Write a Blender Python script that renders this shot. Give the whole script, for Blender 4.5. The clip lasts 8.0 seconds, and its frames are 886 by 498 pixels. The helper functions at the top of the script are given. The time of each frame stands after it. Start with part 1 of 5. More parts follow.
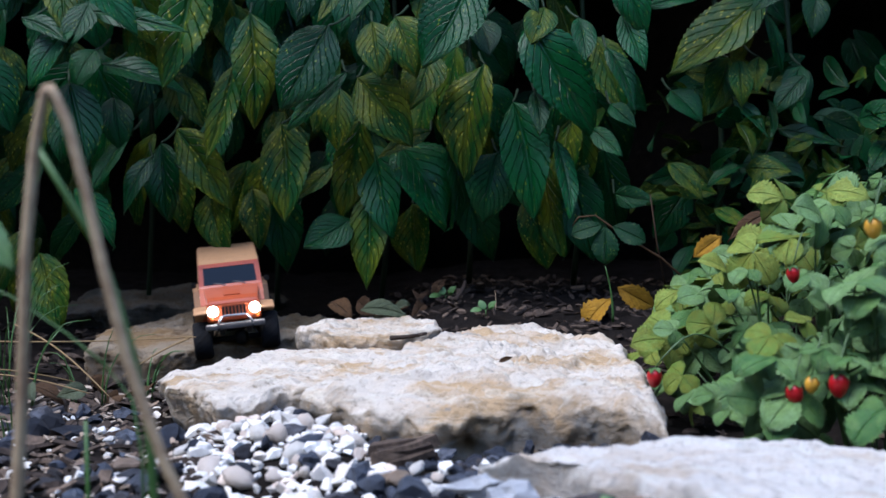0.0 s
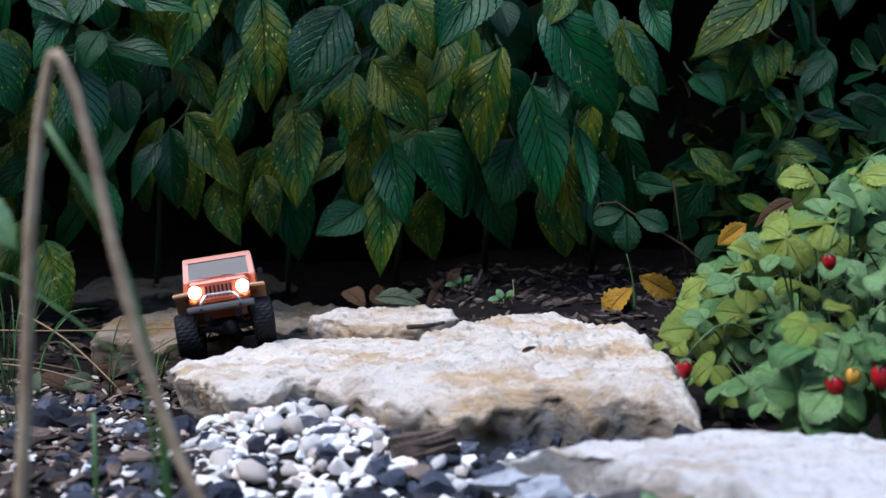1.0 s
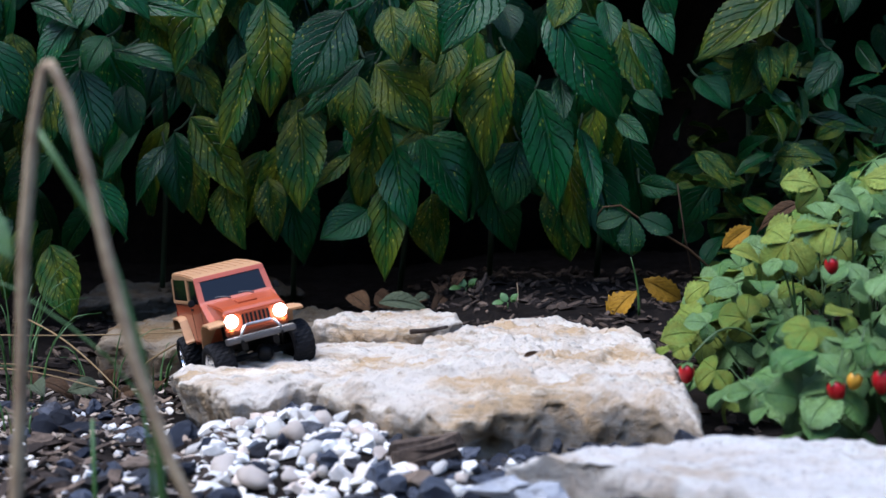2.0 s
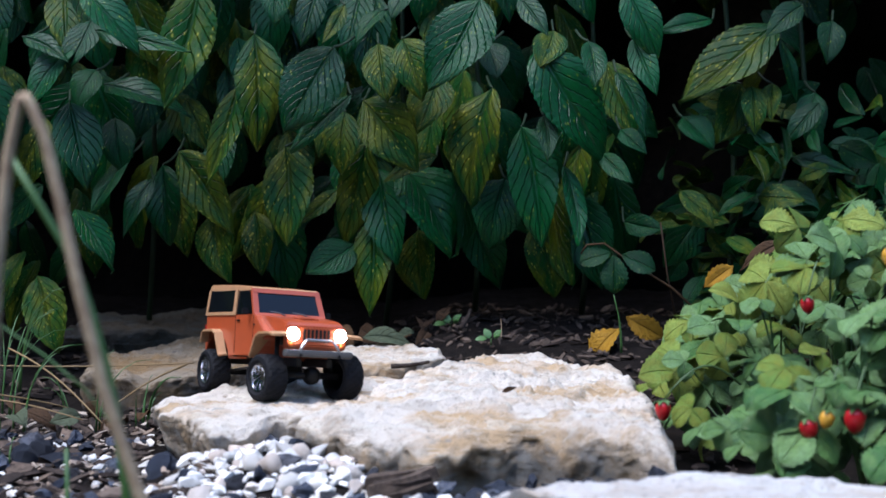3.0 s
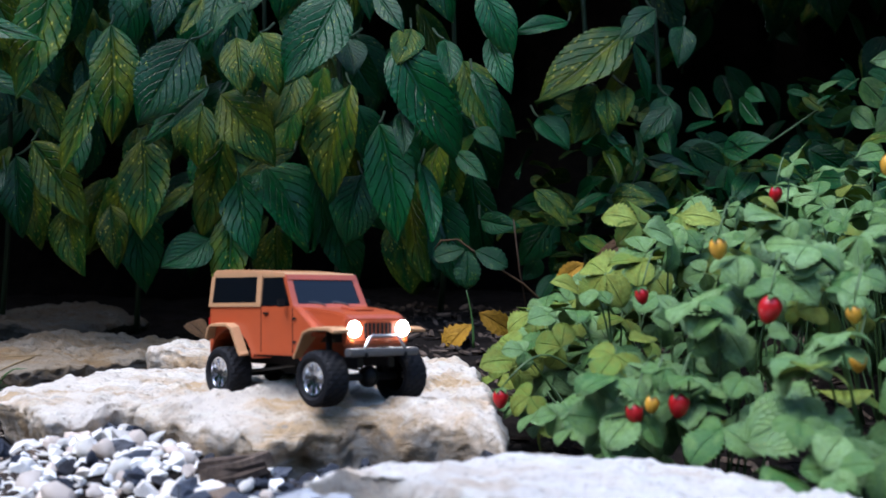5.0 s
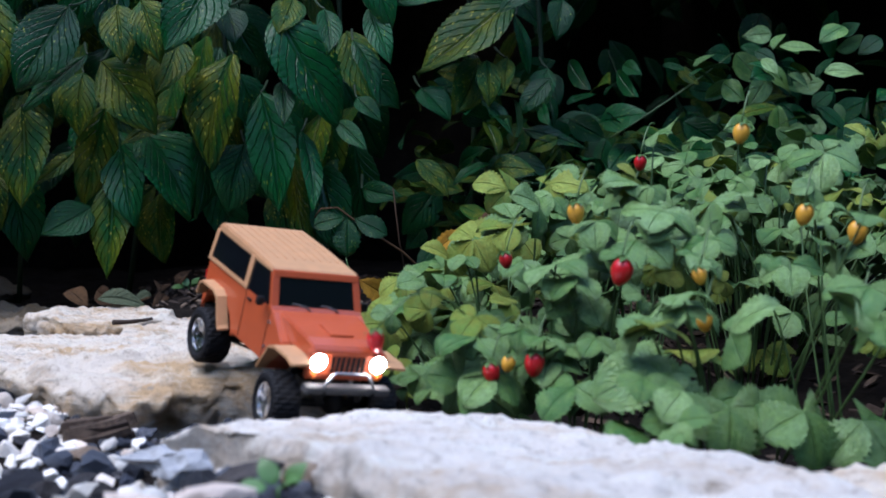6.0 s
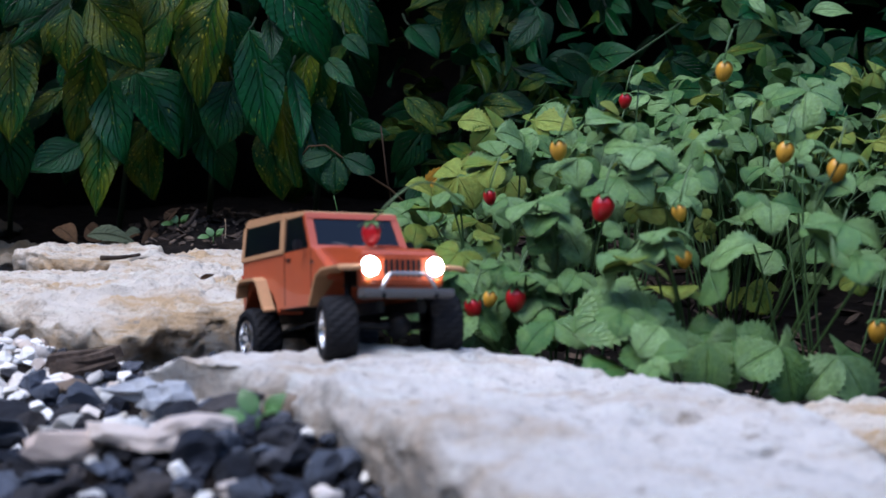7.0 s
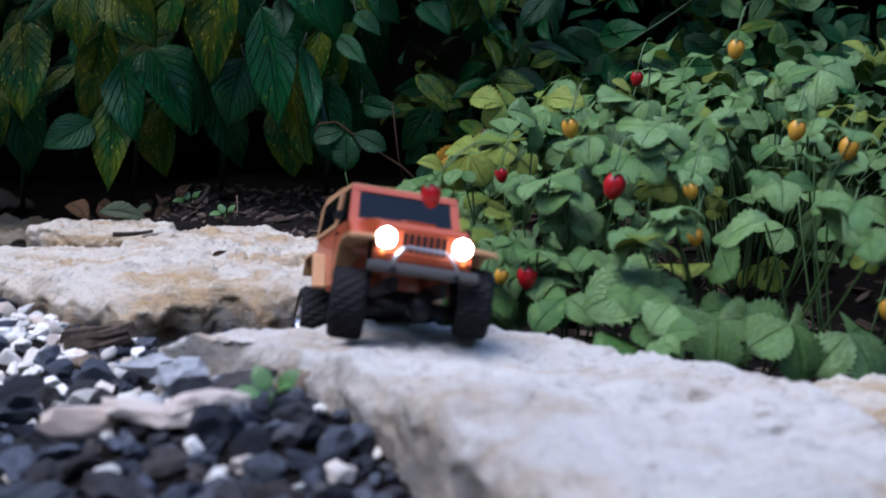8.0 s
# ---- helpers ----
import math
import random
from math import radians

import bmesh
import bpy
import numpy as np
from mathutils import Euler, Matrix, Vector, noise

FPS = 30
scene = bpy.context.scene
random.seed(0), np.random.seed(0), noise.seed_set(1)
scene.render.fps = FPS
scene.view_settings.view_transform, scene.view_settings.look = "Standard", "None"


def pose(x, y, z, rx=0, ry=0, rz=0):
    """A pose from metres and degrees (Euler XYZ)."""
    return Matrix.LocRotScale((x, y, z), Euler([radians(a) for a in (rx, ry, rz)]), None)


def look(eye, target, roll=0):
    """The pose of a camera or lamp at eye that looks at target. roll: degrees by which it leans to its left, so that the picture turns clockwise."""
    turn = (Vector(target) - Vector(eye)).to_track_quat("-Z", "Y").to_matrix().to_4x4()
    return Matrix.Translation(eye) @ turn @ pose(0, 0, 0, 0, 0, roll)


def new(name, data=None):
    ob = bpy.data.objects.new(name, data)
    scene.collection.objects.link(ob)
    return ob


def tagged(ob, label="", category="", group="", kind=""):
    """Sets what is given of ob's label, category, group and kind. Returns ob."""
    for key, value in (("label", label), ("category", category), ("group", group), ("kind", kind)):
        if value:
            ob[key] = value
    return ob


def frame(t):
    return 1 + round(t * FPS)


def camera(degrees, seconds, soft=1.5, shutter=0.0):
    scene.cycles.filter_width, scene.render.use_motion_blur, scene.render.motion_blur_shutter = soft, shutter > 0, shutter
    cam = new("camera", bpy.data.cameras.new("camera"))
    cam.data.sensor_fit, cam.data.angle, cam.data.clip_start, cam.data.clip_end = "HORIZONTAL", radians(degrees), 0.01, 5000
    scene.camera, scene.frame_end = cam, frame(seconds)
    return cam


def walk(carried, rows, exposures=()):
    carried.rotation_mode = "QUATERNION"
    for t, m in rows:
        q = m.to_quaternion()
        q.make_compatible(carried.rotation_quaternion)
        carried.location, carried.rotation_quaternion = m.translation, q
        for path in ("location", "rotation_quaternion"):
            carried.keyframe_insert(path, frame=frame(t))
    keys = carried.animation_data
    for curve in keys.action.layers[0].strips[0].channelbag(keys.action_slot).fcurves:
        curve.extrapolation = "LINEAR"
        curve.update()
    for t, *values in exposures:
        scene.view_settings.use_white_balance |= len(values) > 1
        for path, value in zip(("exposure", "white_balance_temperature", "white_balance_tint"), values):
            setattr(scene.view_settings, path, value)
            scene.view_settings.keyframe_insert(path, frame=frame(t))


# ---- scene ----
cam = camera(35.3, 8.0, soft=1.5, shutter=0.5)
PATH = [
    (0, (0.231, -0.574, 0.214), (0.047, 1.415, 0.121), -0.1),
    (0.5, (0.22, -0.523, 0.206), (0.039, 1.466, 0.108), 0.3),
    (1, (0.211, -0.524, 0.205), (0.02, 1.464, 0.101), -0.0),
    (1.5, (0.21, -0.522, 0.208), (0.006, 1.465, 0.108), -0.0),
    (1.7, (0.213, -0.521, 0.209), (0.007, 1.466, 0.102), -0.2),
    (3, (0.235, -0.532, 0.208), (0.035, 1.457, 0.158), 0.5),
    (3.5, (0.238, -0.527, 0.21), (0.054, 1.464, 0.186), 1.2),
    (4, (0.246, -0.534, 0.206), (0.064, 1.457, 0.186), 0.8),
    (4.5, (0.264, -0.529, 0.191), (0.131, 1.466, 0.177), 1.0),
    (4.7, (0.272, -0.533, 0.19), (0.192, 1.466, 0.171), 1.2),
    (5.8, (0.306, -0.558, 0.181), (0.338, 1.441, 0.121), 1.0),
    (6, (0.32, -0.565, 0.179), (0.41, 1.432, 0.116), 1.5),
    (6.5, (0.321, -0.573, 0.175), (0.409, 1.42, 0.042), 1.9),
    (7, (0.331, -0.576, 0.176), (0.429, 1.416, 0.028), 1.7),
    (7.5, (0.333, -0.579, 0.176), (0.438, 1.414, 0.034), 1.5),
    (8, (0.329, -0.58, 0.177), (0.414, 1.41, -0.005), 1.8),
]
walk(cam, [(t, look(eye, target, roll)) for t, eye, target, roll in PATH], exposures=[(0.0, 1.72, 5950, 13), (1.7, 1.75, 5950, 13), (4.7, 1.9, 6000, 12), (6.0, 1.68, 5950, 14), (7.0, 1.5, 5950, 15), (8.0, 1.45, 5950, 15)])
cam.data.dof.use_dof = True
cam.data.dof.focus_distance = 1.66
cam.data.dof.aperture_fstop = 7.5

# ---- world and light: soft evening sky over a shaded garden ----
world = bpy.data.worlds.new("world")
scene.world = world
world.use_nodes = True
wn = world.node_tree.nodes
sky = wn.new("ShaderNodeTexSky")
sky.sky_type = "NISHITA"
sky.sun_disc = False
sky.sun_elevation = radians(69)
sky.sun_rotation = radians(235)
sky.air_density = 1.0
sky.dust_density = 0.6
sky.ozone_density = 2.5
world.node_tree.links.new(sky.outputs[0], wn["Background"].inputs["Color"])
wn["Background"].inputs["Strength"].default_value = 0.15
sun = new("sun", bpy.data.lights.new("sun", "SUN"))
sun.data.energy = 1.3
sun.data.angle = radians(45)
sun.data.color = (1.0, 0.97, 0.93)
sun.matrix_world = look((-1.3, -0.9, 3.4), (0, 0, 0))


# ---- materials ----
def mat(name, base, rough=0.6, metal=0.0):
    m = bpy.data.materials.new(name)
    m.use_nodes = True
    b = m.node_tree.nodes["Principled BSDF"]
    b.inputs["Base Color"].default_value = (*base, 1)
    b.inputs["Roughness"].default_value = rough
    b.inputs["Metallic"].default_value = metal
    return m, m.node_tree, b


def node(nt, kind, **kw):
    n = nt.nodes.new(kind)
    for k, v in kw.items():
        n.inputs[k].default_value = v
    return n


def ramp(nt, source, stops):
    r = nt.nodes.new("ShaderNodeValToRGB")
    e = r.color_ramp.elements
    while len(e) < len(stops):
        e.new(0.5)
    for el, (p, c) in zip(e, stops):
        el.position, el.color = p, (*c, 1) if len(c) == 3 else c
    nt.links.new(source, r.inputs[0])
    return r.outputs[0]


def mix(nt, fac, a, b, mode="MIX"):
    n = nt.nodes.new("ShaderNodeMix")
    n.data_type, n.blend_type = "RGBA", mode
    for sock, v in ((n.inputs[0], fac), (n.inputs[6], a), (n.inputs[7], b)):
        if isinstance(v, (int, float)):
            sock.default_value = v
        elif isinstance(v, tuple):
            sock.default_value = (*v, 1)
        else:
            nt.links.new(v, sock)
    return n.outputs[2]


def noise_tex(nt, scale, detail=6, rough=0.6, coords="Object"):
    c = nt.nodes.new("ShaderNodeTexCoord")
    n = node(nt, "ShaderNodeTexNoise", Scale=scale, Detail=detail, Roughness=rough)
    nt.links.new(c.outputs[coords], n.inputs["Vector"])
    return n.outputs[0]


def bump(nt, b, source, strength, distance):
    n = node(nt, "ShaderNodeBump", Strength=strength, Distance=distance)
    nt.links.new(source, n.inputs["Height"])
    nt.links.new(n.outputs[0], b.inputs["Normal"])


def math_node(nt, op, a, b):
    n = nt.nodes.new("ShaderNodeMath")
    n.operation = op
    for sock, v in zip(n.inputs, (a, b)):
        if isinstance(v, (int, float)):
            sock.default_value = v
        else:
            nt.links.new(v, sock)
    return n.outputs[0]


def layered_tex(nt, scale, stretch, detail=7, rough=0.65):
    """Noise drawn out along the bedding of the stone."""
    c = nt.nodes.new("ShaderNodeTexCoord")
    g = nt.nodes.new("ShaderNodeMapping")
    g.inputs["Scale"].default_value = stretch
    g.inputs["Rotation"].default_value = (0, 0, radians(14))
    n = node(nt, "ShaderNodeTexNoise", Scale=scale, Detail=detail, Roughness=rough, Distortion=0.6)
    nt.links.new(c.outputs["Object"], g.inputs[0])
    nt.links.new(g.outputs[0], n.inputs["Vector"])
    return n.outputs[0]


def limestone(name, pale, ochre, amount, grey=(0.30, 0.29, 0.27)):
    m, nt, b = mat(name, pale, 0.85)
    b.inputs["Specular IOR Level"].default_value = 0.25
    big = layered_tex(nt, 11, (0.6, 1.3, 1.0))
    bed = layered_tex(nt, 30, (0.35, 1.5, 2.0), 8, 0.7)
    mid = noise_tex(nt, 60, 8, 0.72)
    fine = noise_tex(nt, 320, 8, 0.8)
    col = mix(nt, ramp(nt, big, [(0.48 - amount, (0, 0, 0)), (0.62 - amount * 0.4, (1, 1, 1))]), pale, ochre)
    col = mix(nt, ramp(nt, bed, [(0.52, (0, 0, 0)), (0.60, (0.55, 0.55, 0.55)), (0.68, (0, 0, 0))]), col, tuple(min(0.9, c * 1.15) for c in pale))
    col = mix(nt, ramp(nt, bed, [(0.30, (0.9, 0.9, 0.9)), (0.40, (0, 0, 0))]), col, grey)
    col = mix(nt, ramp(nt, mid, [(0.31, (0.9, 0.9, 0.9)), (0.44, (0, 0, 0))]), col, tuple(c * 0.55 for c in ochre))
    col = mix(nt, ramp(nt, fine, [(0.34, (0.8, 0.8, 0.8)), (0.45, (0, 0, 0))]), col, tuple(c * 0.42 for c in ochre))
    # broken sides turn a darker, patchy ochre and grey the steeper they face
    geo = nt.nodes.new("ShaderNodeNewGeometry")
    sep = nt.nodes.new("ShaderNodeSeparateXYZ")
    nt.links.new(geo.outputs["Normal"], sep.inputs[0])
    steep = ramp(nt, sep.outputs[2], [(0.1, (0.85, 0.85, 0.85)), (0.7, (0, 0, 0))])
    side_col = mix(nt, ramp(nt, noise_tex(nt, 26, 6, 0.7), [(0.40, (0, 0, 0)), (0.58, (1, 1, 1))]), grey, tuple(c * 0.8 for c in ochre))
    side_col = mix(nt, ramp(nt, noise_tex(nt, 90, 6, 0.75), [(0.35, (1, 1, 1)), (0.5, (0, 0, 0))]), side_col, tuple(c * 0.30 for c in ochre))
    col = mix(nt, math_node(nt, "MULTIPLY", steep, ramp(nt, noise_tex(nt, 14, 5, 0.6), [(0.3, (0.35, 0.35, 0.35)), (0.6, (1, 1, 1))])), col, side_col)
    nt.links.new(col, b.inputs["Base Color"])
    height = math_node(nt, "ADD", math_node(nt, "MULTIPLY", fine, 0.30), math_node(nt, "ADD", math_node(nt, "MULTIPLY", mid, 0.7), bed))
    bump(nt, b, height, 1.0, 0.011)
    return m


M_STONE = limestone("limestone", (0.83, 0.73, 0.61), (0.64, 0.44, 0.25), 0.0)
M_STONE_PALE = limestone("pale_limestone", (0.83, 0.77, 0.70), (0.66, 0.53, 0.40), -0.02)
# limestone with the shade of the overhanging leaves put into its colour
M_STONE_SHADED = limestone("shaded_limestone", (0.13, 0.12, 0.10), (0.13, 0.095, 0.06), 0.04, (0.07, 0.07, 0.06))
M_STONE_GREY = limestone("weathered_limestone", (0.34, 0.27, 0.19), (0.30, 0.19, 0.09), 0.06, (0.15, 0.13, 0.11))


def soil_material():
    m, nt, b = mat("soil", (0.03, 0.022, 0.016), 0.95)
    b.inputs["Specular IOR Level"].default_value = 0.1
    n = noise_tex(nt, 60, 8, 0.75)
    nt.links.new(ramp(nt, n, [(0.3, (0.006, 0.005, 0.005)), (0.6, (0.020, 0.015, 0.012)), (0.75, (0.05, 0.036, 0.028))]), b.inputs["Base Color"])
    bump(nt, b, noise_tex(nt, 160, 8, 0.75), 1.0, 0.008)
    return m


M_SOIL = soil_material()


def leaf_material(name, deep, light, spots, spot_col, gloss=0.35, vein=0.5, yellow=None, spec=0.24):
    m, nt, b = mat(name, deep, gloss)
    uv = nt.nodes.new("ShaderNodeUVMap")
    sep = nt.nodes.new("ShaderNodeSeparateXYZ")
    nt.links.new(uv.outputs[0], sep.inputs[0])
    info = nt.nodes.new("ShaderNodeObjectInfo")
    geo = nt.nodes.new("ShaderNodeNewGeometry")
    rnd = nt.nodes.new("ShaderNodeMath")
    rnd.operation = "ADD"
    nt.links.new(info.outputs["Random"], rnd.inputs[0])
    nt.links.new(geo.outputs["Random Per Island"], rnd.inputs[1])
    frac = nt.nodes.new("ShaderNodeMath")
    frac.operation = "FRACT"
    nt.links.new(rnd.outputs[0], frac.inputs[0])
    place = nt.nodes.new("ShaderNodeCombineXYZ")
    far = nt.nodes.new("ShaderNodeMath")
    far.operation = "MULTIPLY"
    far.inputs[1].default_value = 40.0
    nt.links.new(frac.outputs[0], far.inputs[0])
    nt.links.new(sep.outputs[0], place.inputs[0])
    nt.links.new(sep.outputs[1], place.inputs[1])
    nt.links.new(far.outputs[0], place.inputs[2])

    def on_leaf(scale, detail=3, rough=0.6):
        n = node(nt, "ShaderNodeTexNoise", Scale=scale, Detail=detail, Roughness=rough)
        nt.links.new(place.outputs[0], n.inputs["Vector"])
        return n.outputs[0]

    # veins: distance from the midrib drives chevrons
    av = nt.nodes.new("ShaderNodeMath")
    av.operation = "ABSOLUTE"
    nt.links.new(sep.outputs[1], av.inputs[0])
    ch = nt.nodes.new("ShaderNodeMath")
    ch.operation = "MULTIPLY_ADD"
    ch.inputs[1].default_value = -0.75
    nt.links.new(av.outputs[0], ch.inputs[0])
    nt.links.new(sep.outputs[0], ch.inputs[2])
    bow = math_node(nt, "ADD", ch.outputs[0], math_node(nt, "MULTIPLY", on_leaf(3.0, 2, 0.5), 0.10))
    sc = nt.nodes.new("ShaderNodeMath")
    sc.operation = "MULTIPLY"
    sc.inputs[1].default_value = 8.0
    nt.links.new(bow, sc.inputs[0])
    pp = nt.nodes.new("ShaderNodeMath")
    pp.operation = "PINGPONG"
    pp.inputs[1].default_value = 0.5
    nt.links.new(sc.outputs[0], pp.inputs[0])
    side = ramp(nt, pp.outputs[0], [(0.0, (1, 1, 1)), (0.10, (0, 0, 0))])
    rib = ramp(nt, av.outputs[0], [(0.015, (1, 1, 1)), (0.06, (0, 0, 0))])
    veins = mix(nt, 1.0, side, rib, "LIGHTEN")
    tone = mix(nt, frac.outputs[0], deep, light)
    if yellow:
        patch = on_leaf(2.6, 4, 0.65)
        tone = mix(nt, ramp(nt, patch, [(0.42, (0, 0, 0)), (0.62, (0.8, 0.8, 0.8))]), tone, yellow)
    mot = on_leaf(8.0, 5, 0.7)
    tone = mix(nt, ramp(nt, mot, [(0.35, (0.6, 0.6, 0.6)), (0.6, (0, 0, 0))]), tone, tuple(c * 0.55 for c in deep))
    vn = nt.nodes.new("ShaderNodeMath")
    vn.operation = "MULTIPLY"
    vn.inputs[1].default_value = vein
    nt.links.new(veins, vn.inputs[0])
    tone = mix(nt, vn.outputs[0], tone, tuple(min(1, c * 0.35) for c in deep))
    if spots:
        vo = node(nt, "ShaderNodeTexVoronoi", Scale=13.0, Randomness=1.0)
        nt.links.new(place.outputs[0], vo.inputs["Vector"])
        wob = nt.nodes.new("ShaderNodeMath")
        wob.operation = "MULTIPLY_ADD"
        wob.inputs[1].default_value = 0.35
        nt.links.new(on_leaf(24, 3, 0.6), wob.inputs[0])
        nt.links.new(vo.outputs["Distance"], wob.inputs[2])
        d = ramp(nt, wob.outputs[0], [(0.27, (0.9, 0.9, 0.9)), (0.44, (0, 0, 0))])
        gate = ramp(nt, on_leaf(3.5, 3, 0.6), [(0.62 - spots, (0, 0, 0)), (0.72 - spots, (1, 1, 1))])
        tone = mix(nt, mix(nt, 1.0, d, gate, "MULTIPLY"), tone, spot_col)
    nt.links.new(tone, b.inputs["Base Color"])
    b.inputs["Specular IOR Level"].default_value = spec
    b.inputs["Transmission Weight"].default_value = 0.0
    b.inputs["Subsurface Weight"].default_value = 0.0
    bump(nt, b, mix(nt, 0.4, mix(nt, 1.0, (1.0, 1.0, 1.0), veins, "SUBTRACT"), mix(nt, 0.5, mot, on_leaf(26.0, 3, 0.6))), 0.8, 0.006)
    return m


M_LEAF = leaf_material("deep_green_leaf", (0.001, 0.034, 0.007), (0.004, 0.084, 0.018), 0.14, (0.22, 0.28, 0.03), 0.30, 0.30, None, 0.25)
M_LEAF_SPOT = leaf_material("spotted_leaf", (0.004, 0.048, 0.008), (0.014, 0.088, 0.010), 0.20, (0.42, 0.38, 0.05), 0.36, 0.30, (0.130, 0.145, 0.006), 0.18)
M_STRAW = leaf_material("strawberry_leaf", (0.040, 0.135, 0.024), (0.260, 0.410, 0.160), 0.06, (0.30, 0.28, 0.06), 0.34, 0.25, (0.15, 0.27, 0.06), 0.45)
M_STRAW_YELLOW = leaf_material("yellowing_strawberry_leaf", (0.12, 0.22, 0.03), (0.28, 0.34, 0.06), 0.10, (0.22, 0.09, 0.02), 0.5, 0.4, (0.20, 0.20, 0.02))
M_DEAD = leaf_material("withered_leaf", (0.05, 0.026, 0.012), (0.12, 0.06, 0.022), 0.0, None, 0.8, 0.4)
M_YELLOW = leaf_material("yellow_leaf", (0.42, 0.20, 0.01), (0.50, 0.27, 0.02), 0.15, (0.12, 0.06, 0.01), 0.6, 0.4)
M_STEM = mat("green_stem", (0.05, 0.10, 0.025), 0.5)[0]
M_WILTED = leaf_material("wilted_leaf", (0.07, 0.09, 0.045), (0.13, 0.15, 0.09), 0.1, (0.10, 0.06, 0.03), 0.7, 0.4)
M_STEM_DARK = mat("dark_green_stem", (0.014, 0.032, 0.010), 0.6)[0]
M_DRY, _nt, _b = mat("dry_straw", (0.40, 0.29, 0.17), 0.8)
_nt.links.new(mix(_nt, ramp(_nt, noise_tex(_nt, 55, 5, 0.7), [(0.38, (0, 0, 0)), (0.62, (1, 1, 1))]), (0.44, 0.33, 0.20), (0.26, 0.17, 0.10)), _b.inputs["Base Color"])
M_STRAWDRY = mat("yellowed_straw", (0.24, 0.15, 0.06), 0.7)[0]
M_GRASS = mat("grass_blade", (0.055, 0.13, 0.03), 0.5)[0]
M_BERRY = mat("ripe_berry", (0.42, 0.008, 0.012), 0.3)[0]
M_UNRIPE = mat("unripe_berry", (0.60, 0.30, 0.03), 0.4)[0]


def stone_material(name, stops, rough=0.8, scale=60, dirt=0.45):
    m, nt, b = mat(name, stops[0], rough)
    info = nt.nodes.new("ShaderNodeObjectInfo")
    geo = nt.nodes.new("ShaderNodeNewGeometry")
    rnd = nt.nodes.new("ShaderNodeMath")
    rnd.operation = "ADD"
    nt.links.new(info.outputs["Random"], rnd.inputs[0])
    nt.links.new(geo.outputs["Random Per Island"], rnd.inputs[1])
    frac = nt.nodes.new("ShaderNodeMath")
    frac.operation = "FRACT"
    nt.links.new(rnd.outputs[0], frac.inputs[0])
    col = ramp(nt, frac.outputs[0], [(i / (len(stops) - 1), c) for i, c in enumerate(stops)])
    g = noise_tex(nt, scale, 8, 0.7)
    col = mix(nt, ramp(nt, g, [(0.35, (0.7, 0.7, 0.7)), (0.6, (0, 0, 0))]), col, tuple(c * dirt for c in stops[0]))
    nt.links.new(col, b.inputs["Base Color"])
    b.inputs["Specular IOR Level"].default_value = 0.25
    bump(nt, b, g, 0.7, 0.004)
    return m


M_WHITE = stone_material("white_pebble", [(0.82, 0.78, 0.72), (0.87, 0.85, 0.81), (0.78, 0.71, 0.61), (0.84, 0.81, 0.76), (0.70, 0.54, 0.42), (0.80, 0.76, 0.70)], 0.8, 90, 0.62)
M_DARK = stone_material("black_lava", [(0.014, 0.016, 0.024), (0.028, 0.034, 0.052), (0.11, 0.125, 0.16), (0.05, 0.04, 0.035), (0.02, 0.024, 0.036)], 0.6, 110)
M_BARK = stone_material("bark_chip", [(0.026, 0.018, 0.014), (0.065, 0.045, 0.034), (0.20, 0.14, 0.10)], 0.9, 120)
M_PINK = stone_material("pinkish_white_stone", [(0.80, 0.66, 0.57), (0.84, 0.77, 0.70), (0.82, 0.62, 0.50)], 0.8, 70, 0.7)
M_GREYSTONE = stone_material("grey_stone", [(0.34, 0.35, 0.37), (0.46, 0.46, 0.47), (0.28, 0.29, 0.32)], 0.8, 80, 0.6)
M_SHELL = stone_material("pale_chip", [(0.50, 0.42, 0.34), (0.26, 0.17, 0.11), (0.60, 0.50, 0.40), (0.16, 0.10, 0.07), (0.38, 0.28, 0.20)], 0.85)


def link_mesh(name, bm, material, smooth=True):
    me = bpy.data.meshes.new(name)
    bm.to_mesh(me)
    bm.free()
    for m in material if isinstance(material, (list, tuple)) else [material]:
        me.materials.append(m)
    if smooth:
        me.polygons.foreach_set("use_smooth", [True] * len(me.polygons))
    return me


def part(name, bm, material, parent=None, label="", smooth=True):
    ob = new(name, link_mesh(name, bm, material, smooth))
    ob.parent = parent
    if label:
        ob["label"] = label
    return ob


def piece(name, me, parent, m):
    ob = new(name, me)
    ob.parent = parent
    ob.matrix_basis = m
    return ob


def nz(x, y, z=0.0, s=1.0):
    return noise.noise(Vector((x * s, y * s, z * s)))


